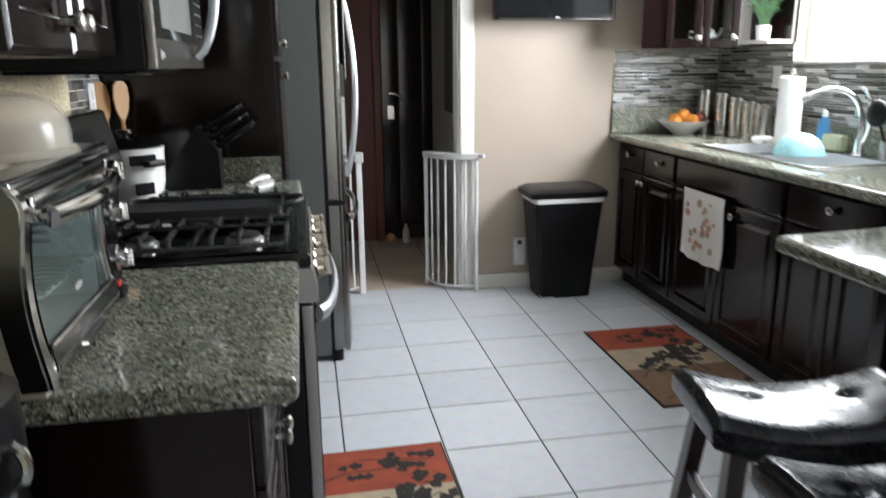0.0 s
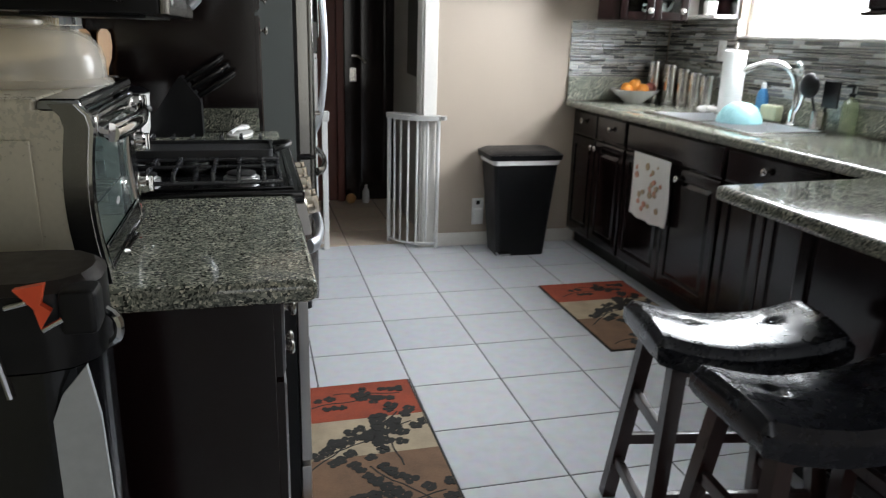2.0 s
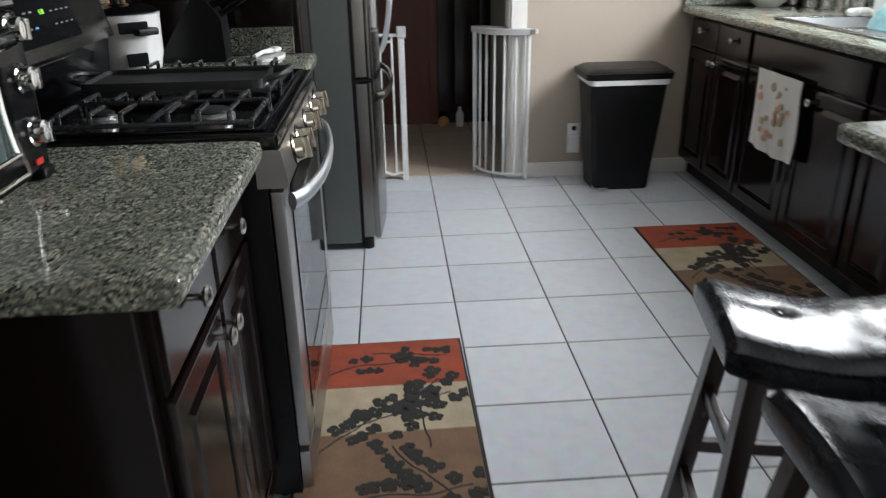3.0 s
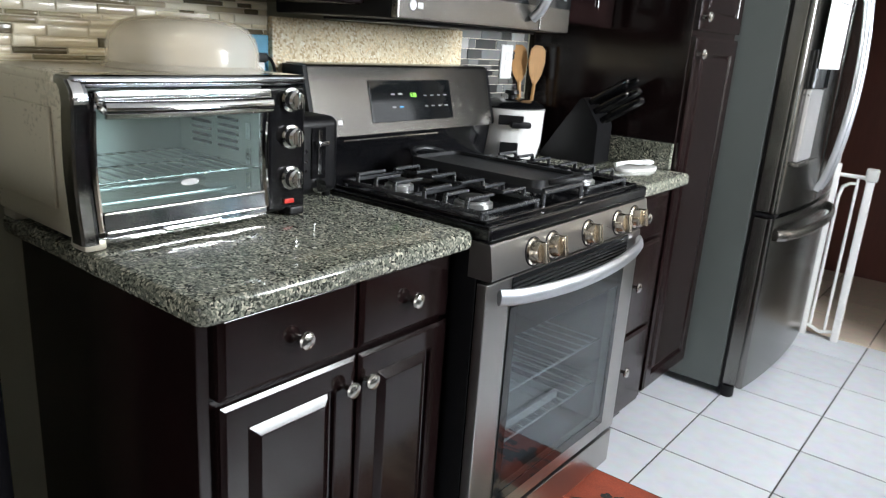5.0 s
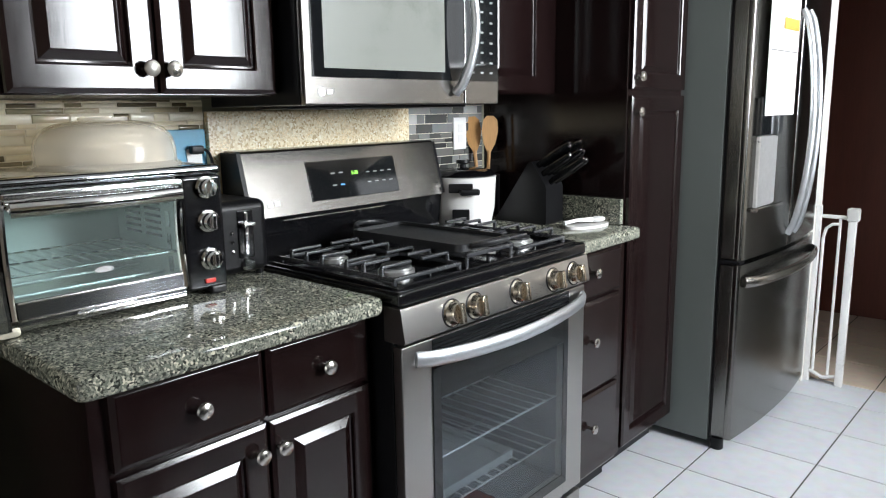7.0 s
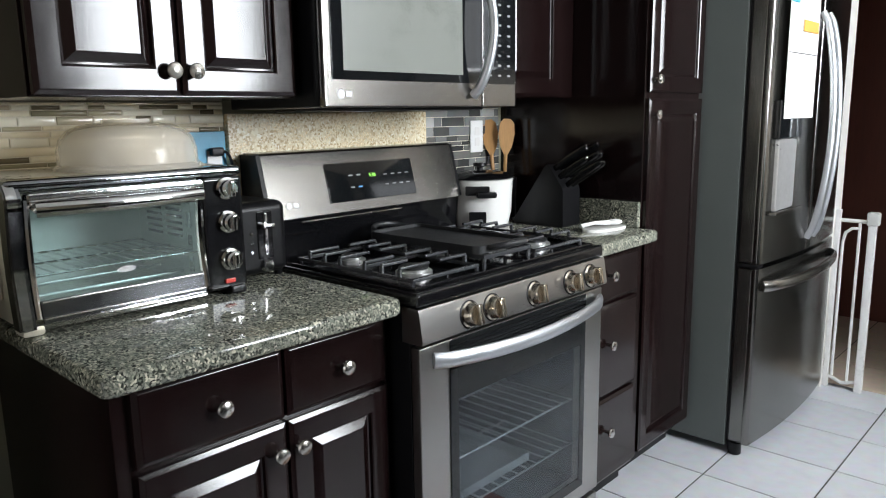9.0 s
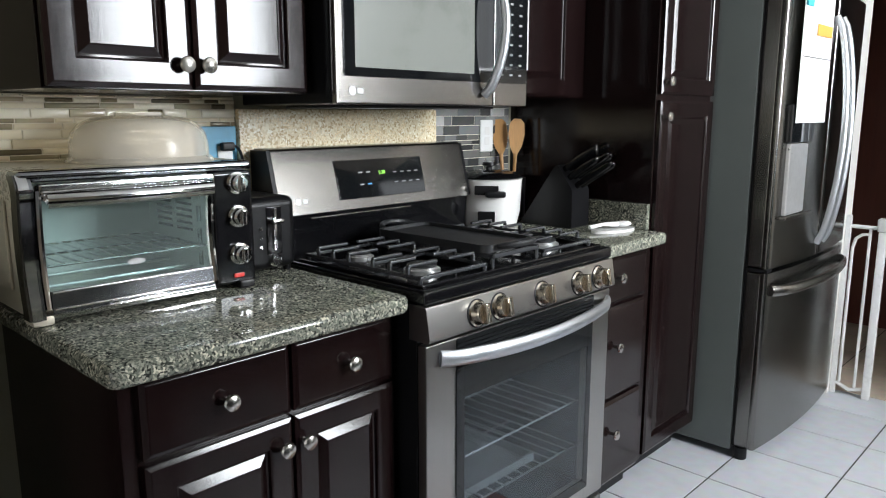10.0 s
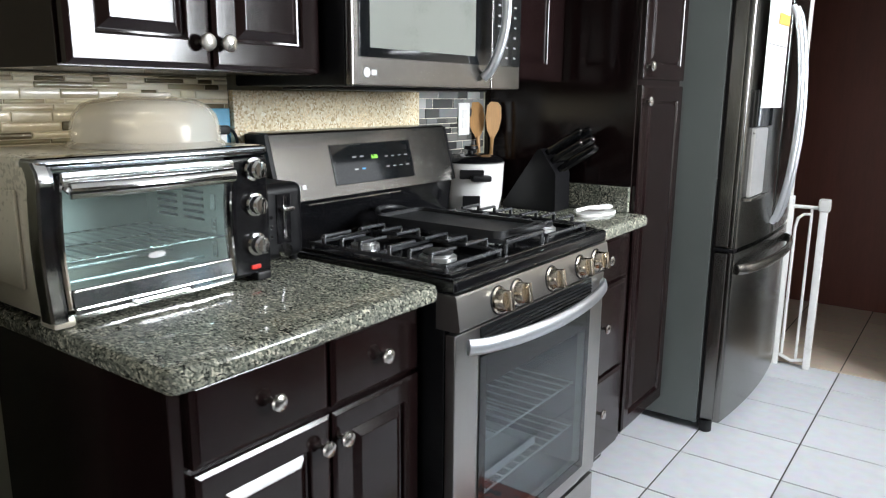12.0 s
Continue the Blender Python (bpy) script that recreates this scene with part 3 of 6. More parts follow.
# cabinets under the window
ec = [(4.155, 0.72), (3.432, 0.88), (2.55, 0.62)]
for i, (y, w) in enumerate(ec):
    c = thing("base_cabinet", east(y, 1.972), ("dark espresso base cabinet with two drawers beside the wall", "dark espresso sink cabinet with two doors", "dark espresso base cabinet with a drawer near the breakfast bar")[i], "cabinet", "base cabinets along the window wall")
    base_body(c, w - 0.002, 0.60, 0.70 if i == 1 else 0.880)
    if i == 1:
        part("front_rail", Mesh().box(0, w - 0.002, 0, 0.02, 0.702, 0.880, 0.002), ESPRESSO, c)
        part("back_rail", Mesh().box(0, w - 0.002, 0.58, 0.60, 0.702, 0.880, 0.002), ESPRESSO, c)
    h = w / 2
    if i == 0:
        leaf(c, 0.03, h - 0.003, 0.722, 0.866, (0.187, 0.812), SLAB, "drawer")
        leaf(c, h + 0.003, w - 0.01, 0.722, 0.866, (0.553, 0.805), SLAB, "drawer")
        leaf(c, 0.03, h - 0.003, 0.11, 0.712, (h - 0.028, 0.669))
        leaf(c, h + 0.003, w - 0.01, 0.11, 0.712, (h + 0.028, 0.669))
    elif i == 1:
        leaf(c, 0.01, w - 0.01, 0.722, 0.866, None, SLAB, "drawer")
        leaf(c, 0.01, h - 0.003, 0.11, 0.712, (h - 0.028, 0.664))
        leaf(c, h + 0.003, w - 0.01, 0.11, 0.712, (0.55, 0.664))
    else:
        leaf(c, 0.01, w - 0.03, 0.722, 0.866, (0.278, 0.81), SLAB, "drawer")
        leaf(c, 0.01, h - 0.01, 0.11, 0.712, (h - 0.038, 0.664))
        leaf(c, h - 0.004, w - 0.03, 0.11, 0.712, (h + 0.024, 0.664))
c = thing("breakfast_bar_base", pose(0, 0, 0), "dark espresso panelled base of the breakfast bar", "cabinet")
part("body", Mesh().box(1.56, 2.57, 0.42, 1.60, 0.095, 0.881, 0.002), ESPRESSO, c)
part("toe_kick", Mesh().box(1.60, 2.55, 0.46, 1.57, 0, 0.094), BLACK, c)
for y0, y1 in ((0.44, 1.0), (1.01, 1.585)):
    part("side_panel", Mesh().panel(-y1, -y0, 0.12, 0.87, -0.0005, RAISED).mesh("side_panel", ESPRESSO, 22), ESPRESSO, c, m=pose(1.56, 0, 0, 0, 0, -90))

# glass cabinet on the beige wall
GX0, GY, GZ = 1.925, 3.845, 1.402
c = thing("glass_cabinet", pose(GX0, GY, GZ, 0, 0, -25), "dark espresso wall cabinet with glass doors and a teapot inside", "cabinet")
w = 0.49
part("body", Mesh().box(0, 0.018, 0.02, 0.31, 0, 0.8, 0.002).box(w - 0.018, w, 0.02, 0.31, 0, 0.8, 0.002).box(0.018, w - 0.018, 0.02, 0.31, 0, 0.018).box(0.018, w - 0.018, 0.02, 0.31, 0.782, 0.8).box(0.018, w - 0.018, 0.30, 0.31, 0.018, 0.782), ESPRESSO, c)
part("shelf", Mesh().box(0.02, w - 0.02, 0.05, 0.298, 0.30, 0.316), ESPRESSO, c)
part("stile", Mesh().box(0, 0.12, 0.0, 0.019, 0, 0.8, 0.002), ESPRESSO, c)
for x0, x1, k in ((0.122, 0.304, 0.287), (0.308, w, w - 0.03)):
    d = part("door", Mesh().box(x0, x0 + 0.04, -0.018, 0.0, 0.0, 0.79, 0.003).box(x1 - 0.04, x1, -0.018, 0.0, 0.0, 0.79, 0.003).box(x0 + 0.04, x1 - 0.04, -0.018, 0.0, 0.0, 0.045, 0.003).box(x0 + 0.04, x1 - 0.04, -0.018, 0.0, 0.745, 0.79, 0.003), ESPRESSO, c)
    part("glass", Mesh().box(x0 + 0.038, x1 - 0.038, -0.010, -0.006, 0.043, 0.747), pane("cabinet_glass_pane", (0.80, 0.83, 0.82), 0.03, 0.02, 0.5), d)
    knob(d, k, 0.05, -0.018)
TEAPOT = Mesh().lathe([(0.03, 0), (0.05, 0.01), (0.062, 0.04), (0.05, 0.075), (0.03, 0.085), (0.03, 0.09), (0.012, 0.10), (0.012, 0.112), (1e-6, 0.12)], 24)
TEAPOT.tube([(0.055, 0, 0.035), (0.085, 0, 0.05), (0.10, 0, 0.085)], [0.014, 0.010, 0.007], 8)
TEAPOT.tube([(-0.05, 0, 0.065), (-0.085, 0, 0.068), (-0.09, 0, 0.04), (-0.055, 0, 0.022)], 0.006, 8)
solid("teapot", TEAPOT, CERAMIC, "white china teapot inside the glass cabinet", "teapot", m=pose(GX0, GY, GZ, 0, 0, -25) @ pose(0.33, 0.13, 0.0185, 0, 0, 25))

# open end shelf with the plant
c = thing("open_shelf", pose(2.36, 3.465, 1.43), "dark open end shelf beside the window with a pale shelf board", "shelf")
part("back_panel", Mesh().box(0.195, 0.215, 0.0, 0.375, -0.012, 0.75, 0.002), ESPRESSO, c)
part("side_panel", Mesh().box(0.106, 0.195, 0.36, 0.375, -0.012, 0.75, 0.002), WHITE_PAINT, c, "white painted side panel")
part("board", Mesh().box(0.065, 0.195, 0.0, 0.25, -0.012, 0.006, 0.004), WHITE_PAINT, c, "pale shelf board")
part("upper_board", Mesh().box(0.065, 0.195, 0.0, 0.25, 0.40, 0.418, 0.004), ESPRESSO, c)
pl = thing("potted_plant", pose(2.47, 3.58, 1.4365), "small grassy green plant in a white pot on the shelf", "plant")
part("pot", Mesh().lathe([(0.026, 0), (0.032, 0.002), (0.038, 0.07), (0.035, 0.072), (0.033, 0.06), (1e-6, 0.058)], 24), CERAMIC, pl, "white pot")
rng = random.Random(5)
b = Mesh()
for i in range(90):
    a, r, h = rng.uniform(0, 6.283), rng.uniform(0.0, 0.024), rng.uniform(0.10, 0.19)
    o = rng.uniform(0.03, 0.10)
    p0 = (r * math.cos(a), r * math.sin(a), 0.055)
    p3 = ((r + o) * math.cos(a), (r + o) * math.sin(a), 0.055 + h * (1 - 2 * o))
    b.tube(bezier(p0, (p0[0], p0[1], 0.055 + h * 0.6), (p3[0] * 0.7, p3[1] * 0.7, 0.055 + h * 1.0), p3, 5), [0.0022, 0.0022, 0.002, 0.0018, 0.0012, 0.0004], 4, 0.4)
part("leaves", b, LEAF, pl, "thin arching green blades")

# upper cabinet past the window
c = thing("upper_cabinet", east(2.25, 2.27, 1.425), "dark espresso upper cabinet at the window's side", "cabinet")
part("body", Mesh().box(0, 0.7, 0, 0.308, 0, 0.8, 0.002), ESPRESSO, c)
part("light_rail", Mesh().box(-0.012, 0.7, -0.03, 0.30, -0.02, -0.001, 0.006), ESPRESSO, c)
leaf(c, 0.004, 0.348, 0.004, 0.79, (0.32, 0.05))
leaf(c, 0.352, 0.696, 0.004, 0.79, (0.38, 0.05))

# ---------- gas range ----------
rg = thing("gas_range", west(1.612, 0.11), "stainless gas range with black cooktop and oven window", "stove")
W = 0.765
for x0, x1 in ((0.004, 0.07), (W - 0.07, W - 0.004)):
    part("side_panel", Mesh().box(x0, x1, 0.03, 0.62, 0.03, 0.895, 0.003), BLACK, rg)
for nm, y0, z0, z1 in (("back_panel", 0.57, 0.03, 0.895), ("base_panel", 0.03, 0.03, 0.20), ("top_panel", 0.03, 0.70, 0.895)):
    part(nm, Mesh().box(0.0702, W - 0.0702, y0, 0.62 if nm == "back_panel" else 0.5698, z0, z1), BLACK, rg)
CAVITY = surface("grey_oven_enamel", (0.10, 0.108, 0.115), 0.75, vary=0.15, scale=5, grain=60, spec=0.2)
part("oven_liner", Mesh().box(0.0705, 0.074, 0.031, 0.569, 0.2005, 0.6995).box(W - 0.074, W - 0.0705, 0.031, 0.569, 0.2005, 0.6995).box(0.074, W - 0.074, 0.566, 0.5695, 0.2005, 0.6995).box(0.074, W - 0.074, 0.031, 0.566, 0.2005, 0.204), CAVITY, rg, "speckled grey oven cavity")
for z in (0.33, 0.47):
    b = Mesh()
    for i in range(15):
        b.cyl((0.09 + 0.0418 * i, 0.05, z), (0.09 + 0.0418 * i, 0.55, z), 0.0025, 6)
    for y in (0.05, 0.30, 0.55):
        b.cyl((0.075, y, z - 0.004), (W - 0.075, y, z - 0.004), 0.003, 6)
    part("oven_rack", b, GREY_METAL, rg, "grey wire oven rack")
for x in (0.05, W - 0.05):
    for y in (0.08, 0.56):
        part("foot", Mesh().cyl((x, y, 0), (x, y, 0.032), 0.018), BLACK, rg)
top = part("cooktop", Mesh().box(0, W, 0.0, 0.655, 0.893, 0.926, 0.008, 3), ENAMEL, rg, "glossy black enamel cooktop")
part("spill_rim", Mesh().box(0.02, W - 0.02, 0.025, 0.035, 0.926, 0.932, 0.002).box(0.02, 0.03, 0.035, 0.48, 0.926, 0.932, 0.002).box(W - 0.03, W - 0.02, 0.035, 0.48, 0.926, 0.932, 0.002), ENAMEL, top)
# burners
for x, y, r in ((0.14, 0.15, 0.045), (0.14, 0.38, 0.036), (0.625, 0.15, 0.05), (0.625, 0.38, 0.036), (0.38, 0.28, 0.04)):
    bu = part("burner", Mesh().lathe([(r, 0.926), (r, 0.936), (r - 0.008, 0.938), (r - 0.008, 0.942), (1e-6, 0.942)], 28, pose(x, y, 0)), GREY_METAL, rg, "pale metal burner base")
    part("burner_cap", Mesh().lathe([(r - 0.01, 0.9425), (r - 0.008, 0.947), (r - 0.014, 0.950), (1e-6, 0.951)], 28, pose(x, y, 0)), IRON, bu)
# grates
for gx0, gx1 in ((0.035, 0.268), (0.498, 0.732)):
    g, zt = Mesh(), 0.966
    for x in (gx0, gx1 - 0.010):
        g.box(x, x + 0.010, 0.05, 0.475, zt - 0.030, zt - 0.020, 0.003)
    for y in (0.05, 0.257, 0.465):
        g.box(gx0, gx1, y, y + 0.010, zt - 0.030, zt - 0.020, 0.003)
    cx = (gx0 + gx1) / 2
    for cy in (0.155, 0.365):
        for k in range(-1, 2):
            yy = cy + k * 0.06
            for s in (-1, 1):
                inner = 0.018 if k else 0.03
                xa, xb = cx + s * inner, cx + s * (gx1 - gx0) * 0.485
                g.box(min(xa, xb), max(xa, xb), yy - 0.0055, yy + 0.0055, zt - 0.006, zt + 0.002, 0.003, 2)
                xe = gx0 + 0.005 if s < 0 else gx1 - 0.005
                g.box(xe - 0.004, xe + 0.004, yy - 0.0055, yy + 0.0055, zt - 0.026, zt - 0.004, 0.003)
    for x in (gx0 + 0.006, gx1 - 0.006):
        for y in (0.056, 0.469):
            g.cyl((x, y, 0.9265), (x, y, zt - 0.024), 0.006, 8)
    part("grate", g, GRATE, rg, "worn cast iron pan grate")
g = Mesh()
for x in (0.285, 0.468):
    g.box(x, x + 0.012, 0.05, 0.475, 0.950, 0.962, 0.003)
for y in (0.05, 0.463):
    g.box(0.285, 0.48, y, y + 0.012, 0.950, 0.962, 0.003)
for x in (0.291, 0.474):
    for y in (0.056, 0.469):
        g.cyl((x, y, 0.9265), (x, y, 0.954), 0.006, 8)
part("grate", g, GRATE, rg, "worn cast iron centre grate")
# control panel with knobs
prof = [(-0.008, 0.812), (-0.0125, 0.815), (-0.0135, 0.820), (-0.003, 0.887), (0.0, 0.891), (0.005, 0.892), (0.05, 0.892), (0.05, 0.812)]
part("control_panel", Mesh().prism([(y, z) for y, z in prof], 0, W, Matrix(((0, 0, 1, 0), (1, 0, 0, 0), (0, 1, 0, 0), (0, 0, 0, 1)))), RANGE_STEEL, rg, "brushed steel control panel")
for x in (0.160, 0.243, 0.415, 0.580, 0.682):
    k = part("knob", Mesh().lathe([(0.03, 0), (0.031, 0.004), (0.027, 0.007), (0.0245, 0.022), (0.022, 0.026), (1e-6, 0.026)], 32, pose(x, -0.0075, 0.85, 81)), KNOB_METAL, rg, "satin metal burner knob")
    part("grip", Mesh().box(-0.007, 0.007, -0.024, 0.024, 0.022, 0.040, 0.003, m=pose(x, -0.0075, 0.85, 81)), KNOB_METAL, k)
    part("skirt", Mesh().lathe([(0.034, -0.002), (0.034, 0.003), (0.031, 0.0035), (0.031, -0.002)], 28, pose(x, -0.0075, 0.85, 81)), BLACK, k, "black knob skirt")
# oven door
door = part("oven_door", Mesh().box(0.003, 0.112, 0.0, 0.028, 0.172, 0.803, 0.004).box(0.658, W - 0.003, 0.0, 0.028, 0.172, 0.803, 0.004).box(0.112, 0.658, 0.0, 0.028, 0.172, 0.232).box(0.112, 0.658, 0.0, 0.028, 0.668, 0.803), RANGE_STEEL, rg, "brushed steel oven door")
part("door_glass", Mesh().box(0.098, 0.126, -0.003, -0.0005, 0.215, 0.800, 0.001).box(0.648, 0.672, -0.003, -0.0005, 0.215, 0.800, 0.001).box(0.126, 0.648, -0.003, -0.0005, 0.215, 0.245).box(0.126, 0.648, -0.003, -0.0005, 0.655, 0.800), DARK_GLASS, door, "black glass border")
part("oven_window", Mesh().box(0.1265, 0.6475, -0.0026, -0.001, 0.2455, 0.6545), SMOKED, door, "smoked oven window").visible_shadow = False
for i in range(7):
    part("vent_slat", Mesh().box(0.10, 0.67, -0.006, -0.0032, 0.728 + i * 0.0095, 0.732 + i * 0.0095, 0.001), ENAMEL, door)
hp = [(0.035 + 0.695 * i / 24, -0.012 - 0.048 * max(0, math.sin(math.pi * i / 24)) ** 0.55, 0.772 - 0.012 * math.sin(math.pi * i / 24)) for i in range(25)]
part("handle", Mesh().tube(hp, 0.0105, 14, 1.8), HANDLE, door, "bowed satin metal handle")
part("bottom_drawer", Mesh().box(0.003, W - 0.003, 0.002, 0.028, 0.045, 0.155, 0.004), RANGE_STEEL, rg, "brushed steel bottom drawer")
# back guard
yz = Matrix(((0, 0, 1, 0), (1, 0, 0, 0), (0, 1, 0, 0), (0, 0, 0, 1)))
part("back_riser", Mesh().prism([(0.575, 0.926), (0.56, 1.036), (0.66, 1.036), (0.66, 0.926)], 0.0, W, yz), ENAMEL, rg, "black enamel riser")
bg = part("back_guard", Mesh().prism([(0.54, 1.035), (0.583, 1.203), (0.592, 1.21), (0.66, 1.21), (0.66, 1.037), (0.555, 1.037), (0.555, 1.035)], 0.012, W - 0.017, yz), STEEL_X, rg, "slanted brushed steel back guard")
part("end_cap", Mesh().prism([(0.542, 1.037), (0.585, 1.206), (0.66, 1.206), (0.66, 1.037)], 0.0, 0.0115, yz), BLACK, bg)
part("end_cap", Mesh().prism([(0.542, 1.037), (0.585, 1.206), (0.66, 1.206), (0.66, 1.037)], W - 0.0165, W - 0.004, yz), BLACK, bg)
tilt = math.degrees(math.atan2(0.043, 0.168))
face = pose(0.026, 0.54, 1.035, 90 - tilt)
part("display", Mesh().box(0.185, 0.525, 0.028, 0.140, 0.0005, 0.0035, 0.001, m=face), DARK_GLASS, bg, "black glass clock display")
writing("clock_digits", "5:38", 0.015, LED_GREEN, bg, face @ pose(0.355, 0.098, 0.0042))
for i in range(2):
    for j in range(2):
        part("display_mark", Mesh().box(0.265 + i * 0.03, 0.280 + i * 0.03, 0.065 + j * 0.035, 0.069 + j * 0.035, 0.0036, 0.0042, m=face), LED_BLUE if (i, j) == (1, 0) else KEY_PRINT, bg)
for i in range(4):
    for j in range(2):
        part("display_mark", Mesh().box(0.40 + i * 0.03, 0.414 + i * 0.03, 0.065 + j * 0.03, 0.068 + j * 0.03, 0.0036, 0.0042, m=face), KEY_PRINT, bg)
part("logo", Mesh().lathe([(0.009, 0.0005), (0.009, 0.0015), (0.006, 0.0015)], 20, face @ pose(0.045, 0.035, 0)).box(0.06, 0.075, 0.029, 0.041, 0.0005, 0.0015, m=face), LOGO, bg, "small silver emblem")
part("vent_line", Mesh().box(0.12, 0.50, 0.5595, 0.5615, 1.018, 1.021), NICKEL, rg)

pan = thing("baking_tray", west(1.612, 0.11), "pale baking tray on the lower oven rack", "tray")
part("tray", Mesh().box(0.13, 0.50, 0.08, 0.50, 0.3335, 0.337, 0.001), GREY_METAL, pan)
part("rim", Mesh().box(0.125, 0.505, 0.07, 0.08, 0.3335, 0.358, 0.002).box(0.125, 0.505, 0.50, 0.51, 0.3335, 0.358, 0.002).box(0.125, 0.13, 0.08, 0.50, 0.3335, 0.358, 0.002).box(0.50, 0.505, 0.08, 0.50, 0.3335, 0.358, 0.002), GREY_METAL, pan, "raised metal rim")

gr = thing("griddle", west(1.612, 0.11), "black cast iron griddle lying across the middle burner grate", "griddle")
b = Mesh()
outline = []
for cx, cy, a0 in ((0.455, 0.09, -90), (0.455, 0.45, 0), (0.305, 0.45, 90), (0.305, 0.09, 180)):
    outline += [(cx + 0.025 * math.cos(radians(a0 + 15 * k)), cy + 0.025 * math.sin(radians(a0 + 15 * k))) for k in range(7)]
b.prism(outline, 0.9625, 0.972)
inner = [((x - 0.38) * 0.94 + 0.38, (y - 0.27) * 0.965 + 0.27) for x, y in outline]
n = len(outline)
b.add([(x, y, 0.972) for x, y in outline] + [(x, y, 0.982) for x, y in outline] + [(x, y, 0.982) for x, y in inner] + [(x, y, 0.9722) for x, y in inner],
      [(i, (i + 1) % n, (i + 1) % n + n, i + n) for i in range(n)] + [(i + n, (i + 1) % n + n, (i + 1) % n + 2 * n, i + 2 * n) for i in range(n)] + [(i + 2 * n, (i + 1) % n + 2 * n, (i + 1) % n + 3 * n, i + 3 * n) for i in range(n)])
part("plate", b, IRON, gr)
for y0, s in ((0.06, -1), (0.48, 1)):
    part("handle", Mesh().tube(bezier((0.32, y0, 0.976), (0.32, y0 + s * 0.06, 0.99), (0.44, y0 + s * 0.06, 0.99), (0.44, y0, 0.976), 12), 0.007, 8), IRON, gr)

# ---------- microwave ----------
mw = thing("microwave", west(1.608, -0.170, 1.324), "stainless over-the-range microwave with a curved handle", "microwave")
MW, MH = 0.718, 0.425
part("body", Mesh().box(0, MW, 0.022, 0.40, 0.0, MH, 0.004), BLACK, mw)
part("vent_grille", Mesh().box(0.08, MW - 0.08, 0.06, 0.32, -0.008, -0.0005, 0.003), BLACK, mw, "black underside grille")
part("task_light", Mesh().box(0.13, 0.20, 0.05, 0.09, -0.010, -0.0082, 0.002), GREY_METAL, mw)
door = part("door", Mesh().box(0.0, 0.562, 0.0, 0.021, 0.0, MH, 0.005), STEEL_X, mw, "brushed steel door frame")
part("door_glass", Mesh().box(0.022, 0.556, -0.003, -0.0005, 0.064, MH - 0.03, 0.001), DARK_GLASS, door, "black glass")
# The grey-green base colour paints the room's reflection on the dark glass.
part("door_window", Mesh().box(0.055, 0.475, -0.0045, -0.0032, 0.085, MH - 0.06, 0.0005), surface("microwave_screen_reflection", (0.20, 0.21, 0.19), 0.32, vary=0.05, grain=500), door, "mesh window with a grey reflection in its colour")
hp = [(0.515 + 0.02 * math.sin(math.pi * i / 20), -0.006 - 0.058 * max(0, math.sin(math.pi * i / 20)) ** 0.6, 0.030 + 0.365 * i / 20) for i in range(21)]
part("handle", Mesh().tube(hp, 0.013, 12), HANDLE, door, "curved satin metal handle")
cp = part("control_panel", Mesh().box(0.565, MW, 0.0, 0.021, 0.0, MH, 0.004), STEEL_X, mw)
kp = part("keypad", Mesh().box(0.568, MW - 0.006, -0.003, -0.0005, 0.064, MH - 0.03, 0.001), DARK_GLASS, cp, "black glass keypad")
for r in range(8):
    for q in range(3):
        part("key", Mesh().box(0.588 + q * 0.042, 0.601 + q * 0.042, -0.0037, -0.0031, 0.085 + r * 0.028, 0.0905 + r * 0.028), KEY_PRINT, kp)
writing("clock_digits", "5:37", 0.022, LED_GREEN, kp, pose(0.640, -0.0040, 0.325, 90))
part("logo", Mesh().lathe([(0.011, 0.0005), (0.011, 0.0015), (0.007, 0.0015)], 20, pose(0.047, 0, 0.031, 90)).box(0.062, 0.08, -0.0015, -0.0005, 0.025, 0.037), LOGO, door, "small silver emblem")

# ---------- refrigerator ----------
fr = thing("refrigerator", west(3.192, 0.265), "stainless french door refrigerator with grey sides and an ice dispenser", "refrigerator")
FW = 0.915


def bow(x):
    return -0.028 * (1 - ((x - FW / 2) / (FW / 2)) ** 2)


def slab(x0, x1, z0, z1, y0=0.0, y1=0.022):
    """A door leaf whose front follows the bow."""
    xs = [x0 + (x1 - x0) * i / 14 for i in range(15)]
    pts = [(x0 + 0.002, y1)] + [(x0, bow(x0) + 0.010), (x0 + 0.002, bow(x0) + 0.004), (x0 + 0.008, bow(x0 + 0.008))] + [(x, bow(x)) for x in xs[1:-1]] + [(x1 - 0.008, bow(x1 - 0.008)), (x1 - 0.002, bow(x1) + 0.004), (x1, bow(x1) + 0.010), (x1 - 0.002, y1)]
    return Mesh().prism(pts, z0, z1)


def liner(x0, x1, z0, z1, parent):
    part("door_liner", Mesh().box(x0 + 0.002, x1 - 0.002, 0.0225, 0.0715, z0 + 0.004, z1 - 0.004, 0.003), STEEL_H, parent, "dark steel door side")


part("body", Mesh().box(0.004, FW - 0.004, 0.085, 0.80, 0.03, 1.76, 0.006), FRIDGE_SIDE, fr, "textured grey side panels")
part("gasket", Mesh().box(0.012, FW - 0.012, 0.072, 0.0848, 0.05, 1.75), BLACK, fr)
fl = part("door", slab(0.0, FW / 2 - 0.003, 0.752, 1.755), STEEL_H, fr, "bowed stainless left door")
part("door", slab(FW / 2 + 0.003, FW, 0.752, 1.755), STEEL_H, fr, "bowed stainless right door")
fz = part("freezer_drawer", slab(0.0, FW, 0.055, 0.735), STEEL_H, fr, "bowed stainless freezer drawer")
liner(0.0, FW / 2 - 0.003, 0.752, 1.755, fl)
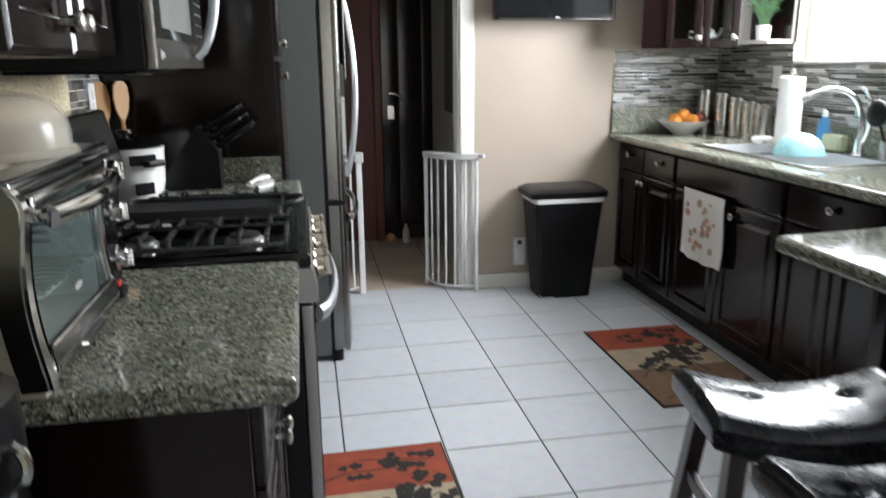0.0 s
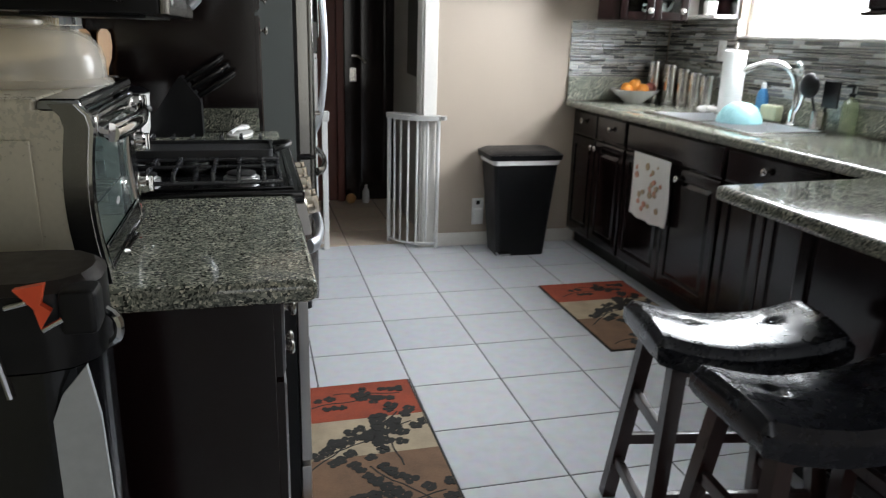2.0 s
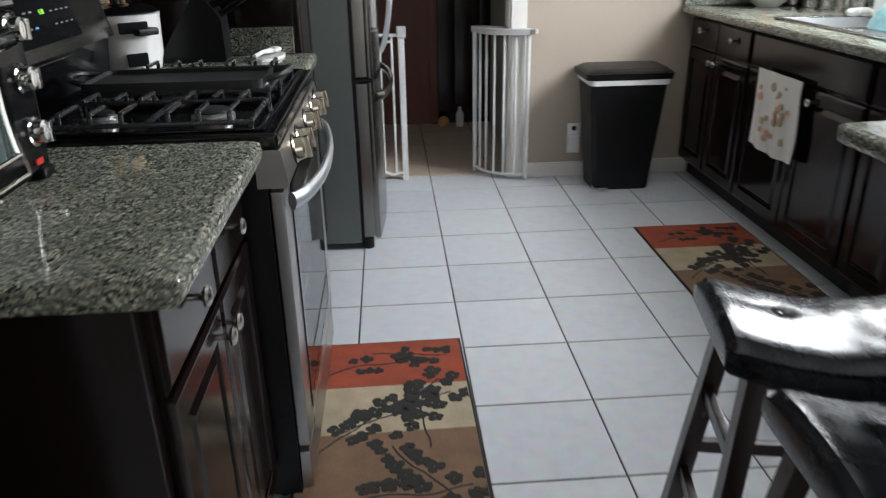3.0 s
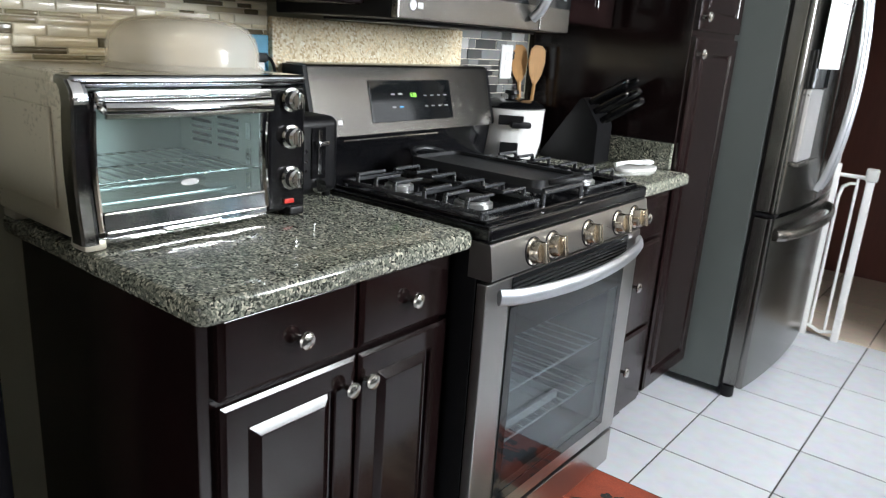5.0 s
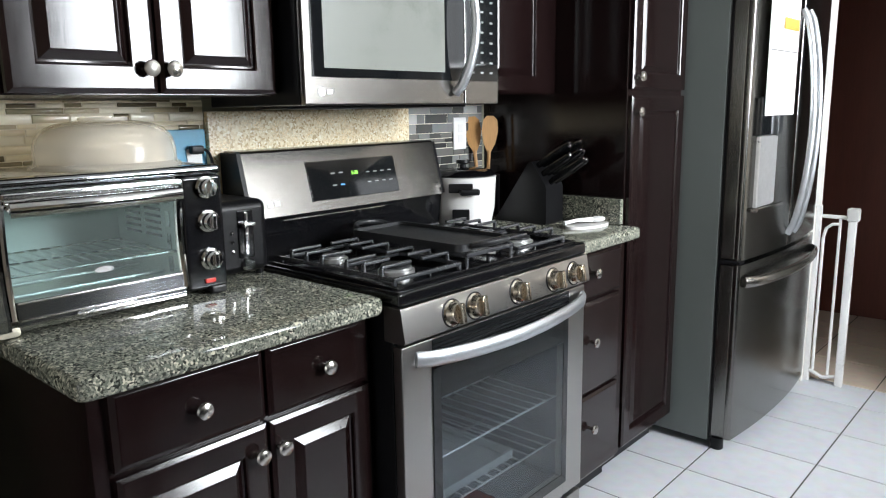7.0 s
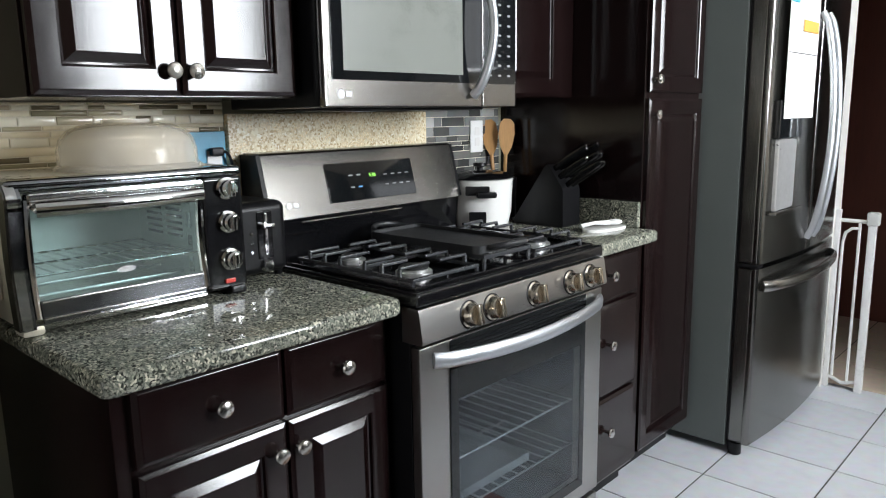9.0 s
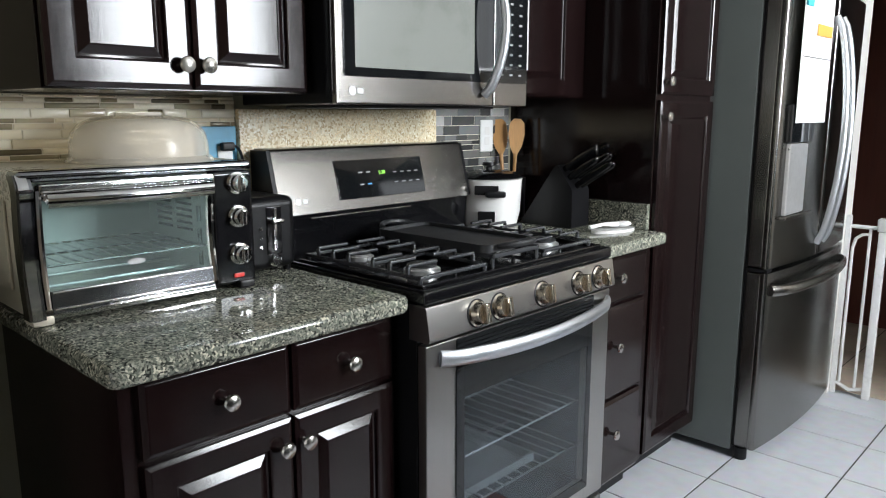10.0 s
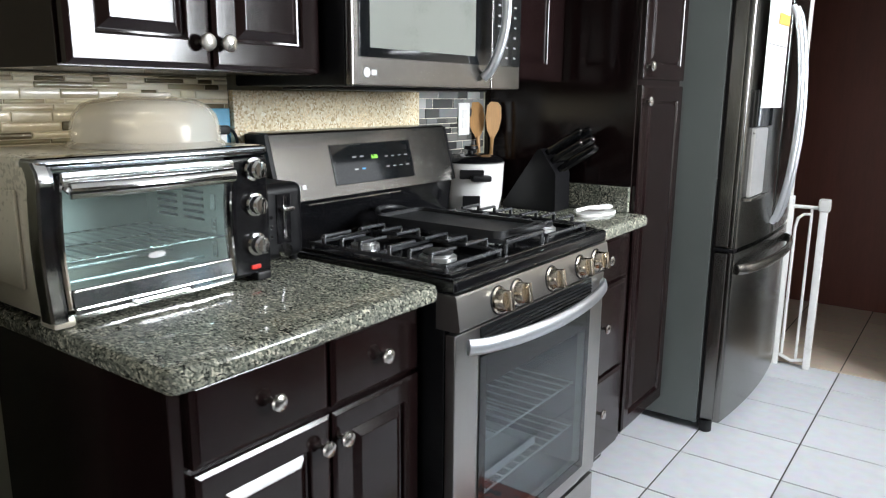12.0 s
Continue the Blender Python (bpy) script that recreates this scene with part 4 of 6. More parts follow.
liner(0.0, FW, 0.055, 0.735, fz)
part("base_grille", Mesh().box(0.02, FW - 0.02, 0.05, 0.08, 0.012, 0.05, 0.003), BLACK, fr)
for x in (0.03, FW - 0.03):
    part("foot", Mesh().cyl((x, 0.055, 0), (x, 0.055, 0.05), 0.024), BLACK, fr)
part("hinge", Mesh().box(0.0, 0.05, 0.0, 0.075, 0.737, 0.750, 0.003), BLACK, fr)
for s in (-1, 1):
    xx = FW / 2 + s * 0.036
    path = [(xx, bow(xx) - 0.004 - 0.062 * max(0, math.sin(math.pi * i / 26)) ** 0.6, 0.80 + 0.86 * i / 26) for i in range(27)]
    part("handle", Mesh().tube(path, 0.013, 12), HANDLE, fr, "long curved satin metal handle")
path = [(0.035 + (FW - 0.07) * i / 26, bow(0.035 + (FW - 0.07) * i / 26) - 0.005 - 0.042 * max(0, math.sin(math.pi * i / 26)) ** 0.45, 0.668) for i in range(27)]
part("handle", Mesh().tube(path, 0.012, 12, 1.7), STEEL, fz, "wide bowed freezer handle")
# dispenser set into the left door
ds = part("dispenser", Mesh().box(0.06, 0.345, bow(0.19) - 0.006, bow(0.06) + 0.01, 1.20, 1.335, 0.004), DARK_GLASS, fl, "black dispenser panel")
part("recess", Mesh().box(0.07, 0.335, bow(0.19) - 0.004, bow(0.06) + 0.012, 0.94, 1.198, 0.006), GREY_METAL, fl, "pale grey dispenser recess")
part("recess_lip", Mesh().box(0.06, 0.345, bow(0.19) - 0.012, bow(0.06) + 0.012, 0.925, 0.938, 0.003), STEEL, fl)
solid("note_paper", Mesh().box(0.07, 0.39, -0.003, 0.0, 1.27, 1.745, 0.001), PAPER, "large white paper sheet held on the refrigerator door", "paper", m=west(3.192, 0.265) @ pose(0, bow(0.2) - 0.009, 0))
solid("note_card", Mesh().box(0.20, 0.36, -0.002, 0.0, 1.575, 1.74, 0.0005), PAPER, "printed card with an orange foot on the refrigerator", "card", m=west(3.192, 0.265) @ pose(0, bow(0.2) - 0.0135, 0))
solid("note_card", Mesh().box(0.20, 0.362, -0.002, 0.0, 1.575, 1.615, 0.0005), ORANGE_CARD, "orange strip card on the refrigerator door", "card", m=west(3.192, 0.265) @ pose(0, bow(0.2) - 0.017, 0))
solid("magnet", Mesh().box(0.07, 0.13, -0.008, 0.0, 1.665, 1.735, 0.003), TEAL_CARD, "teal magnet holding the paper", "magnet", m=west(3.192, 0.265) @ pose(0, bow(0.2) - 0.0135, 0))
# Thin black strip that paints the shade along the crease.
solid("paper_fold_shade", Mesh().box(0.075, 0.385, -0.0012, 0.0, 1.497, 1.500), BLACK, "black strip drawn as the shade of a fold across the paper", "paper", m=west(3.192, 0.265) @ pose(0, bow(0.2) - 0.0125, 0))

# ---------- toaster oven ----------
to = thing("toaster_oven", west(0.948, -0.236, 0.9195) @ Matrix.Diagonal((1.083, 0.93, 1.015, 1)), "chrome countertop toaster oven with a curved glass door", "toaster oven")
TAN_METAL = surface("warm_grey_metal", (0.56, 0.52, 0.42), 0.32, metal=0.2, vary=0.08, grain=120)
OVEN_INSIDE = surface("oven_interior", (0.74, 0.74, 0.71), 0.36, metal=0.15, vary=0.1)
part("shell", Mesh().box(0.0, 0.012, 0.02, 0.335, 0.018, 0.265, 0.004).box(0.0, 0.435, 0.060, 0.335, 0.258, 0.278, 0.006, 3).box(0.012, 0.345, 0.01, 0.335, 0.018, 0.03, 0.003), TAN_METAL, to, "warm grey metal casing")
part("front_band", Mesh().box(0.0, 0.435, -0.002, 0.0595, 0.2575, 0.2785, 0.009, 4), DARK_CHROME, to, "dark chrome front band")
part("door_jamb", Mesh().box(0.013, 0.026, 0.010, 0.030, 0.031, 0.2565, 0.002), ENAMEL, to, "black door jamb")
part("side_rib", Mesh().box(-0.006, -0.0005, 0.07, 0.25, 0.06, 0.225, 0.004), TAN_METAL, to, "embossed side panel")
part("back_wall", Mesh().box(0.012, 0.345, 0.315, 0.33, 0.031, 0.257), OVEN_INSIDE, to)
part("inner_wall", Mesh().box(0.340, 0.3445, 0.02, 0.314, 0.031, 0.257), OVEN_INSIDE, to)
part("inner_wall", Mesh().box(0.0125, 0.016, 0.03, 0.314, 0.031, 0.257), OVEN_INSIDE, to)
for q in range(2):
    for r in range(7):
        part("vent_slot", Mesh().box(0.3378, 0.3396, 0.09 + q * 0.10, 0.165 + q * 0.10, 0.125 + r * 0.014, 0.131 + r * 0.014, 0.0005), ENAMEL, to)
for r in range(4):
    part("wall_rib", Mesh().box(0.3360, 0.3396, 0.045, 0.062, 0.055 + r * 0.048, 0.088 + r * 0.048, 0.0015), CHROME, to)
ctl = part("control_panel", Mesh().box(0.346, 0.435, 0.0, 0.33, 0.012, 0.257, 0.008, 3), ENAMEL, to, "glossy black control panel")


def bulge(z):
    t = min(1, max(0, (z - 0.02) / 0.235))
    return -0.010 + 0.014 * math.sin(math.pi * t) if 0 < t < 1 else -0.010


zs = [0.03 + 0.215 * i / 18 for i in range(19)]
dr = part("door", Mesh().tube([(0.029, bulge(z) - 0.002, z) for z in zs], 0.006, 8).tube([(0.336, bulge(z) - 0.002, z) for z in zs], 0.008, 8)
          .box(0.028, 0.344, bulge(0.235) - 0.012, 0.012, 0.232, 0.256, 0.006), CHROME, to, "chrome door frame")
gl = Mesh()
nv = len(zs)
gl.add([(x, bulge(z) + o, z) for o in (-0.004, 0.0) for x in (0.034, 0.332) for z in zs],
       [(i, i + 1, nv + i + 1, nv + i) for i in range(nv - 1)] + [(2 * nv + i, 3 * nv + i, 3 * nv + i + 1, 2 * nv + i + 1) for i in range(nv - 1)])
part("glass", gl, GLASS, dr, "curved greenish glass")
zb = [0.022 + 0.040 * i / 6 for i in range(7)]
lo = Mesh()
lo.add([(x, bulge(z) - 0.008, z) for x in (0.034, 0.332) for z in zb] + [(x, bulge(z) - 0.0045, z) for x in (0.034, 0.332) for z in zb],
       [(i, i + 1, 7 + i + 1, 7 + i) for i in range(6)] + [(14 + i, 21 + i, 21 + i + 1, 14 + i + 1) for i in range(6)])
part("lower_rail", lo, DARK_CHROME, dr, "dark chrome lower rail")
part("handle", Mesh().tube([(0.036 + 0.292 * i / 12, -0.034 - 0.016 * math.sin(math.pi * i / 12), 0.228) for i in range(13)], 0.0125, 10, 1.15).cyl((0.042, -0.03, 0.226), (0.042, 0.005, 0.232), 0.008, 8).cyl((0.32, -0.03, 0.226), (0.32, 0.005, 0.232), 0.008, 8), CHROME, dr, "chrome bar handle")
def side_profile(front, back):
    zz = [0.014 + 0.258 * i / 16 for i in range(17)]
    return [(bulge(z) + front + 0.022 * max(0, (z - 0.235) / 0.037) ** 2, z) for z in zz] + [(bulge(z) + back + 0.022 * max(0, (z - 0.235) / 0.037) ** 2, z) for z in reversed(zz)]


OVEN_YZ = Matrix(((0, 0, 1, 0), (1, 0, 0, 0), (0, 1, 0, 0), (0, 0, 0, 1)))
part("side_band", Mesh().prism(side_profile(-0.004, 0.030), -0.003, 0.016, OVEN_YZ), STEEL_H, to, "curved dark steel end band")
part("side_rim", Mesh().prism(side_profile(-0.010, -0.0042), 0.000, 0.016, OVEN_YZ), CHROME, to, "polished chrome rim")
part("side_rim", Mesh().prism(side_profile(-0.007, 0.012), 0.0165, 0.022, OVEN_YZ), DARK_CHROME, to, "dark chrome inner rim")
part("maker_plate", Mesh().lathe([(0.017, 0), (0.017, 0.0008)], 20, pose(0.185, bulge(0.095) - 0.0045, 0.095, 90) @ Matrix.Diagonal((1, 0.35, 1, 1))), LOGO, dr, "small silver emblem")
part("tray_front", Mesh().box(0.012, 0.340, -0.006, 0.02, 0.008, 0.021, 0.003), CHROME, to, "chrome crumb tray front")
for z in (0.030, 0.060):
    part("rail_bead", Mesh().tube([(0.036, bulge(z) - 0.0095, z), (0.18, bulge(z) - 0.0095, z), (0.330, bulge(z) - 0.0095, z)], 0.0026, 8), CHROME, dr)
part("tray_bar", Mesh().tube([(0.13, -0.012, 0.022), (0.13, -0.022, 0.022), (0.23, -0.022, 0.022), (0.23, -0.012, 0.022)], 0.005, 8), CHROME, dr)
rk = Mesh()
for i in range(13):
    rk.cyl((0.020 + 0.024 * i, 0.02, 0.105), (0.020 + 0.024 * i, 0.30, 0.105), 0.0021, 6)
for y in (0.02, 0.16, 0.30):
    rk.cyl((0.017, y, 0.103), (0.339, y, 0.103), 0.0024, 6)
part("rack", rk, CHROME, to, "chrome wire rack")
for z in (0.05, 0.235):
    for y in (0.10, 0.22):
        part("heating_element", Mesh().cyl((0.017, y, z), (0.339, y, z), 0.004, 8), GREY_METAL, to)
part("guide_rail", Mesh().cyl((0.0195, 0.03, 0.10), (0.0195, 0.31, 0.10), 0.003, 6), CHROME, to)
part("guide_rail", Mesh().cyl((0.3365, 0.03, 0.10), (0.3365, 0.31, 0.10), 0.003, 6), CHROME, to)
for z in (0.232, 0.160, 0.078):
    kn = part("knob", Mesh().lathe([(0.023, 0), (0.0235, 0.006), (0.019, 0.008), (0.018, 0.022), (0.014, 0.026), (1e-6, 0.026)], 28, pose(0.397, -0.0005, z, 90)), CHROME, ctl, "chrome control knob")
    part("grip", Mesh().box(-0.005, 0.005, -0.016, 0.016, 0.024, 0.034, 0.002, m=pose(0.397, -0.0005, z, 90)), CHROME, kn)
part("switch", Mesh().box(0.382, 0.405, -0.005, 0.0, 0.026, 0.036, 0.002), RED, ctl, "red power switch")
for x in (0.02, 0.41):
    for y in (0.015, 0.30):
        part("foot", Mesh().box(x - 0.018, x + 0.018, y - 0.024, y + 0.03, 0.0, 0.019, 0.006), TAN_METAL if x < 0.1 else BLACK, to)

DOME_OUT = [(0.151, 0), (0.149, 0.006), (0.141, 0.012), (0.140, 0.040), (0.134, 0.062), (0.118, 0.081), (0.092, 0.091), (0.058, 0.096), (0.050, 0.097), (0.049, 0.103), (0.040, 0.104), (1e-6, 0.104)]
solid("cake_dome", Mesh().lathe(DOME_OUT + [(max(1e-6, r - 0.0025), h - 0.0025) for r, h in reversed(DOME_OUT[1:])], 48), FROST, "cloudy clear plastic cake dome resting on the toaster oven", "food cover", m=pose(-0.388, 1.243, 1.2025))

tt = thing("toaster", west(1.432, -0.305, 0.9195), "black two-slice toaster with chrome lever", "toaster")
part("body", Mesh().box(0, 0.150, 0.0, 0.235, 0.012, 0.188, 0.022, 4), BLACK, tt, "black plastic body")
part("trim", Mesh().box(0.062, 0.104, -0.003, 0.001, 0.05, 0.165, 0.004), ENAMEL, tt)
part("lever", Mesh().box(0.068, 0.100, -0.022, -0.003, 0.125, 0.137, 0.004).box(0.079, 0.089, -0.006, -0.0032, 0.06, 0.16, 0.001), CHROME, tt, "chrome push lever")
part("dial", Mesh().lathe([(0.016, 0), (0.014, 0.012), (1e-6, 0.012)], 20, pose(0.083, 0.0, 0.035, 90)), CHROME, tt, "chrome browning dial")
for i in range(3):
    part("button", Mesh().lathe([(0.005, 0), (0.004, 0.004), (1e-6, 0.004)], 12, pose(0.045, 0.0, 0.07 + 0.022 * i, 90)), CHROME, tt)
part("slots", Mesh().box(0.045, 0.07, 0.04, 0.21, 0.1845, 0.1858).box(0.095, 0.12, 0.04, 0.21, 0.1845, 0.1858), ENAMEL, tt)
for x in (0.03, 0.135):
    for y in (0.03, 0.22):
        part("foot", Mesh().cyl((x, y, 0), (x, y, 0.014), 0.01, 10), BLACK, tt)

bl = thing("outlet_cover", west(1.468, -0.568, 1.135), "blue board around a white outlet with a black plug", "outlet")
part("board", Mesh().box(0.0, 0.11, -0.010, 0.0, 0, 0.135, 0.003), BLUE, bl, "blue plastic board")
part("plate", Mesh().box(0.052, 0.095, -0.014, -0.0102, 0.03, 0.085, 0.002), WHITE, bl, "white outlet plate")
part("plug", Mesh().box(0.056, 0.092, -0.034, -0.0142, 0.072, 0.094, 0.005), BLACK, bl, "black plug")
part("cord", Mesh().tube(bezier((0.09, -0.025, 0.084), (0.13, -0.03, 0.084), (0.11, -0.03, -0.02), (0.12, -0.03, -0.19), 14), 0.004, 8), BLACK, bl)
for y, x, z, f, nm in ((2.575, -0.568, 1.165, west, "white outlet plate on the mosaic behind the slow cooker"), (3.60, 2.569, 1.19, east, "white switch plate on the mosaic by the paper towels"), (2.18, 2.553, 0.945, east, "white outlet on the granite upstand under the cabinet")):
    o = thing("outlet", f(y, x, z), nm, "outlet")
    part("plate", Mesh().box(0, 0.07, -0.006, 0, 0, 0.115 if z > 1 else 0.07, 0.003), WHITE, o)
    part("socket", Mesh().box(0.022, 0.048, -0.008, -0.006, 0.062, 0.09, 0.002).box(0.022, 0.048, -0.008, -0.006, 0.025, 0.053, 0.002), CERAMIC, o)

# ---------- slow cooker, utensils, knife block ----------
sc = thing("slow_cooker", pose(-0.452, 2.493, 0.9195, 0, 0, 50) @ Matrix.Diagonal((1.12, 1.12, 1.03, 1)), "white round slow cooker with black lid and handles", "slow cooker")
part("pot", Mesh().lathe([(0.080, 0.0), (0.088, 0.004), (0.098, 0.05), (0.102, 0.15), (0.104, 0.158), (0.098, 0.160), (1e-6, 0.160)], 40), CERAMIC, sc, "white enamelled body")
part("lid", Mesh().lathe([(0.100, 0.1605), (0.102, 0.165), (0.085, 0.178), (0.04, 0.186), (1e-6, 0.187)], 40), ENAMEL, sc, "black lid")
part("lid_knob", Mesh().lathe([(0.010, 0.186), (0.010, 0.196), (0.022, 0.202), (0.020, 0.212), (1e-6, 0.213)], 20), BLACK, sc)
for s in (-1, 1):
    part("handle", Mesh().box(-0.03, 0.03, 0.098, 0.128, 0.105, 0.125, 0.006, m=pose(0, 0, 0, 0, 0, 90 + 90 * s)), BLACK, sc)
part("control_plate", Mesh().box(-0.026, 0.026, -0.104, -0.092, 0.022, 0.058, 0.003, m=pose(0, 0, 0, 0, 0, -14)), BLACK, sc, "black control plate")
part("label", Mesh().box(-0.036, 0.036, -0.108, -0.094, 0.112, 0.142, 0.003, m=pose(0, 0, 0, 0, 0, -14)), BLACK, sc, "black label")

ut = thing("utensil_crock", pose(-0.505, 2.688, 0.9195), "dark crock holding wooden spoon and spatula", "utensil holder")
part("crock", Mesh().lathe([(0.045, 0), (0.05, 0.005), (0.052, 0.15), (0.048, 0.15), (0.046, 0.02), (1e-6, 0.018)], 28), BLACK, ut)


def spoon(m, slotted):
    b = Mesh().tube([(0, 0, 0), (0, 0, 0.10), (0, 0, 0.22)], [0.006, 0.006, 0.007], 8)
    pts = [(0.007, 0.215), (0.022, 0.245), (0.030, 0.29), (0.026, 0.33), (0.012, 0.345), (-0.012, 0.345), (-0.026, 0.33), (-0.030, 0.29), (-0.022, 0.245), (-0.007, 0.215)]
    b.prism(pts, -0.004, 0.004, Matrix(((1, 0, 0, 0), (0, 0, 1, 0), (0, 1, 0, 0), (0, 0, 0, 1))))
    return part("wooden_spoon", b, WOOD, ut, "pale wooden cooking utensil", m=m)


spoon(pose(0.006, -0.004, 0.02, -2, 3, 50), 0)
spoon(pose(-0.014, -0.016, 0.02, -5, -5, 40), 1)

kb = thing("knife_block", pose(-0.262, 2.655, 0.9195, 0, 0, 0), "slanted black knife block full of black-handled knives", "knife block")
XZ = Matrix(((1, 0, 0, 0), (0, 0, -1, 0), (0, 1, 0, 0), (0, 0, 0, 1)))
part("block", Mesh().prism([(-0.128, 0.004), (-0.122, 0.0), (0.078, 0.0), (0.082, 0.006), (0.080, 0.125), (0.076, 0.136), (0.026, 0.205), (0.018, 0.212), (0.008, 0.208), (-0.126, 0.014)], -0.052, 0.052, XZ), BLACK, kb, "matte black block")
for i, (u, h) in enumerate(((0.030, 0.196), (0.050, 0.168), (0.070, 0.140))):
    for j in range(3 if i < 2 else 2):
        p = Vector((u, (-0.030, 0.0, 0.030)[j] + 0.015 * (i == 2), h))
        q = p + Vector((0.835, 0, 0.55)) * (0.150, 0.130, 0.158)[(i + j) % 3]
        k = part("knife_handle", Mesh().tube([p, p + (q - p) * 0.15, p + (q - p) * 0.55, q - (q - p) * 0.06, q], [0.0065, 0.0075, 0.0085, 0.008, 0.005], 8, 1.5), ENAMEL, kb)
        part("rivet", Mesh().ball(tuple(p + (q - p) * 0.96), 0.0072, 8, (1, 0.9, 1)), NICKEL, k)

sr = thing("spoon_rest", pose(-0.055, 2.648, 0.9195, 0, 0, 75), "white ceramic spoon rest on the small counter", "spoon rest")
part("dish", Mesh().prism([(0.10 * math.cos(a * 0.2618) * (1 if math.cos(a * 0.2618) > 0 else 0.8), 0.042 * math.sin(a * 0.2618)) for a in range(24)], 0.0, 0.009), CERAMIC, sr)
part("spoon", Mesh().ball((0.055, 0, 0.022), 0.024, 12, (1.3, 0.9, 0.4)).tube([(0.03, 0, 0.022), (-0.03, 0.003, 0.026), (-0.09, 0.006, 0.020)], [0.009, 0.006, 0.007], 8), WHITE, sr, "white plastic spoon")

# ---------- baby gate in the doorway ----------
def gate_tube(b, pts, r=0.009):
    return b.tube(pts, r, 8)


gt = thing("safety_gate", pose(0, 0, 0), "white metal safety gate standing open in the doorway", "safety gate")
part("post", Mesh().box(0.250, 0.272, 4.19, 4.212, 0.0, 0.85, 0.004), GATE_METAL, gt)
part("frame", gate_tube(Mesh(), [(0.272, 4.20, 0.80), (0.35, 4.20, 0.80), (0.385, 4.20, 0.80)]).tube([(0.285, 4.20, 0.06), (0.285, 4.20, 0.70), (0.295, 4.20, 0.745), (0.32, 4.20, 0.765), (0.352, 4.20, 0.768)], 0.007, 8).tube([(0.272, 4.20, 0.055), (0.33, 4.20, 0.03), (0.385, 4.20, 0.045)], 0.009, 8), GATE_METAL, gt)
part("bar", Mesh().box(0.345, 0.357, 4.194, 4.206, 0.045, 0.80, 0.003), GATE_METAL, gt)
part("end_post", Mesh().box(0.385, 0.418, 4.186, 4.216, 0.0, 0.80, 0.006), GATE_METAL, gt)
part("latch_cap", Mesh().box(0.378, 0.428, 4.178, 4.222, 0.785, 0.845, 0.008), GATE_GREY, gt, "grey plastic latch cap")

lf = thing("gate_leaf", pose(1.088, 4.115, 0, 0, 0, 141), "white barred gate leaf swung open against the door casing", "safety gate")
GLEN = 0.36
top_curve = [(GLEN * i / 12, 0.075 * math.sin(math.pi * i / 12), 0) for i in range(13)]
part("top_rail", Mesh().prism([(x, y + 0.028) for x, y, _ in top_curve] + [(x, -y * 0.4 - 0.012) for x, y, _ in reversed(top_curve)], 0.795, 0.825), GATE_GREY, lf, "pale grey curved top rail")
part("lower_rail", Mesh().tube([(x, y, 0.03) for x, y, _ in top_curve], 0.009, 8), GATE_METAL, lf)
for i in range(7):
    x = 0.012 + (GLEN - 0.024) * i / 6
    r = 0.013 if i in (0, 6) else 0.007
    part("bar", Mesh().cyl((x, 0.075 * math.sin(math.pi * x / GLEN), 0.0 if i in (0, 6) else 0.03), (x, 0.075 * math.sin(math.pi * x / GLEN), 0.797), r, 8), GATE_METAL, lf)
part("latch", Mesh().box(-0.035, -0.005, -0.015, 0.02, 0.80, 0.825, 0.005), GATE_GREY, lf)

# ---------- trash can, television, outlet by the beige wall ----------
tc = thing("trash_can", pose(1.555, 3.99, 0), "black plastic pedal trash can with a white liner showing", "trash can")


def frustum(w0, d0, w1, d1, z0, z1, r=0.03):
    def ring(w_, d_):
        return [(sx * (w_ / 2 - r) + r * math.cos(radians(a)), sy * (d_ / 2 - r) + r * math.sin(radians(a))) for sx, sy, a0 in ((1, -1, -90), (1, 1, 0), (-1, 1, 90), (-1, -1, 180)) for a in (a0, a0 + 30, a0 + 60, a0 + 90)]
    p, q = ring(w0, d0), ring(w1, d1)
    n = len(p)
    return Mesh().add([(x, y, z0) for x, y in p] + [(x, y, z1) for x, y in q], [tuple(reversed(range(n))), tuple(range(n, 2 * n))] + [(i, (i + 1) % n, (i + 1) % n + n, i + n) for i in range(n)])


part("body", frustum(0.305, 0.22, 0.405, 0.28, 0.0, 0.575), BLACK, tc)
part("liner", frustum(0.415, 0.290, 0.425, 0.295, 0.565, 0.592), WHITE, tc, "white bag edge")
part("lid", frustum(0.45, 0.30, 0.46, 0.31, 0.593, 0.625, 0.03), BLACK, tc, "slightly domed black lid")
part("lid_top", frustum(0.455, 0.305, 0.40, 0.24, 0.6255, 0.645, 0.04), BLACK, tc)
part("pedal", Mesh().box(-0.16, -0.08, -0.15, -0.10, 0.012, 0.03, 0.006), CHROME, tc, "metal pedal")

ol = thing("outlet", pose(1.315, YN, 0.135), "white plug-in unit low on the beige wall beside the trash can", "outlet")
part("plate", Mesh().box(0, 0.075, -0.008, -0.0005, 0.0, 0.17, 0.003), WHITE, ol)
part("plug", Mesh().box(0.012, 0.063, -0.045, -0.0082, 0.01, 0.11, 0.008), WHITE, ol)
part("socket", Mesh().box(0.025, 0.05, -0.010, -0.0082, 0.13, 0.155, 0.001), BLACK, ol)

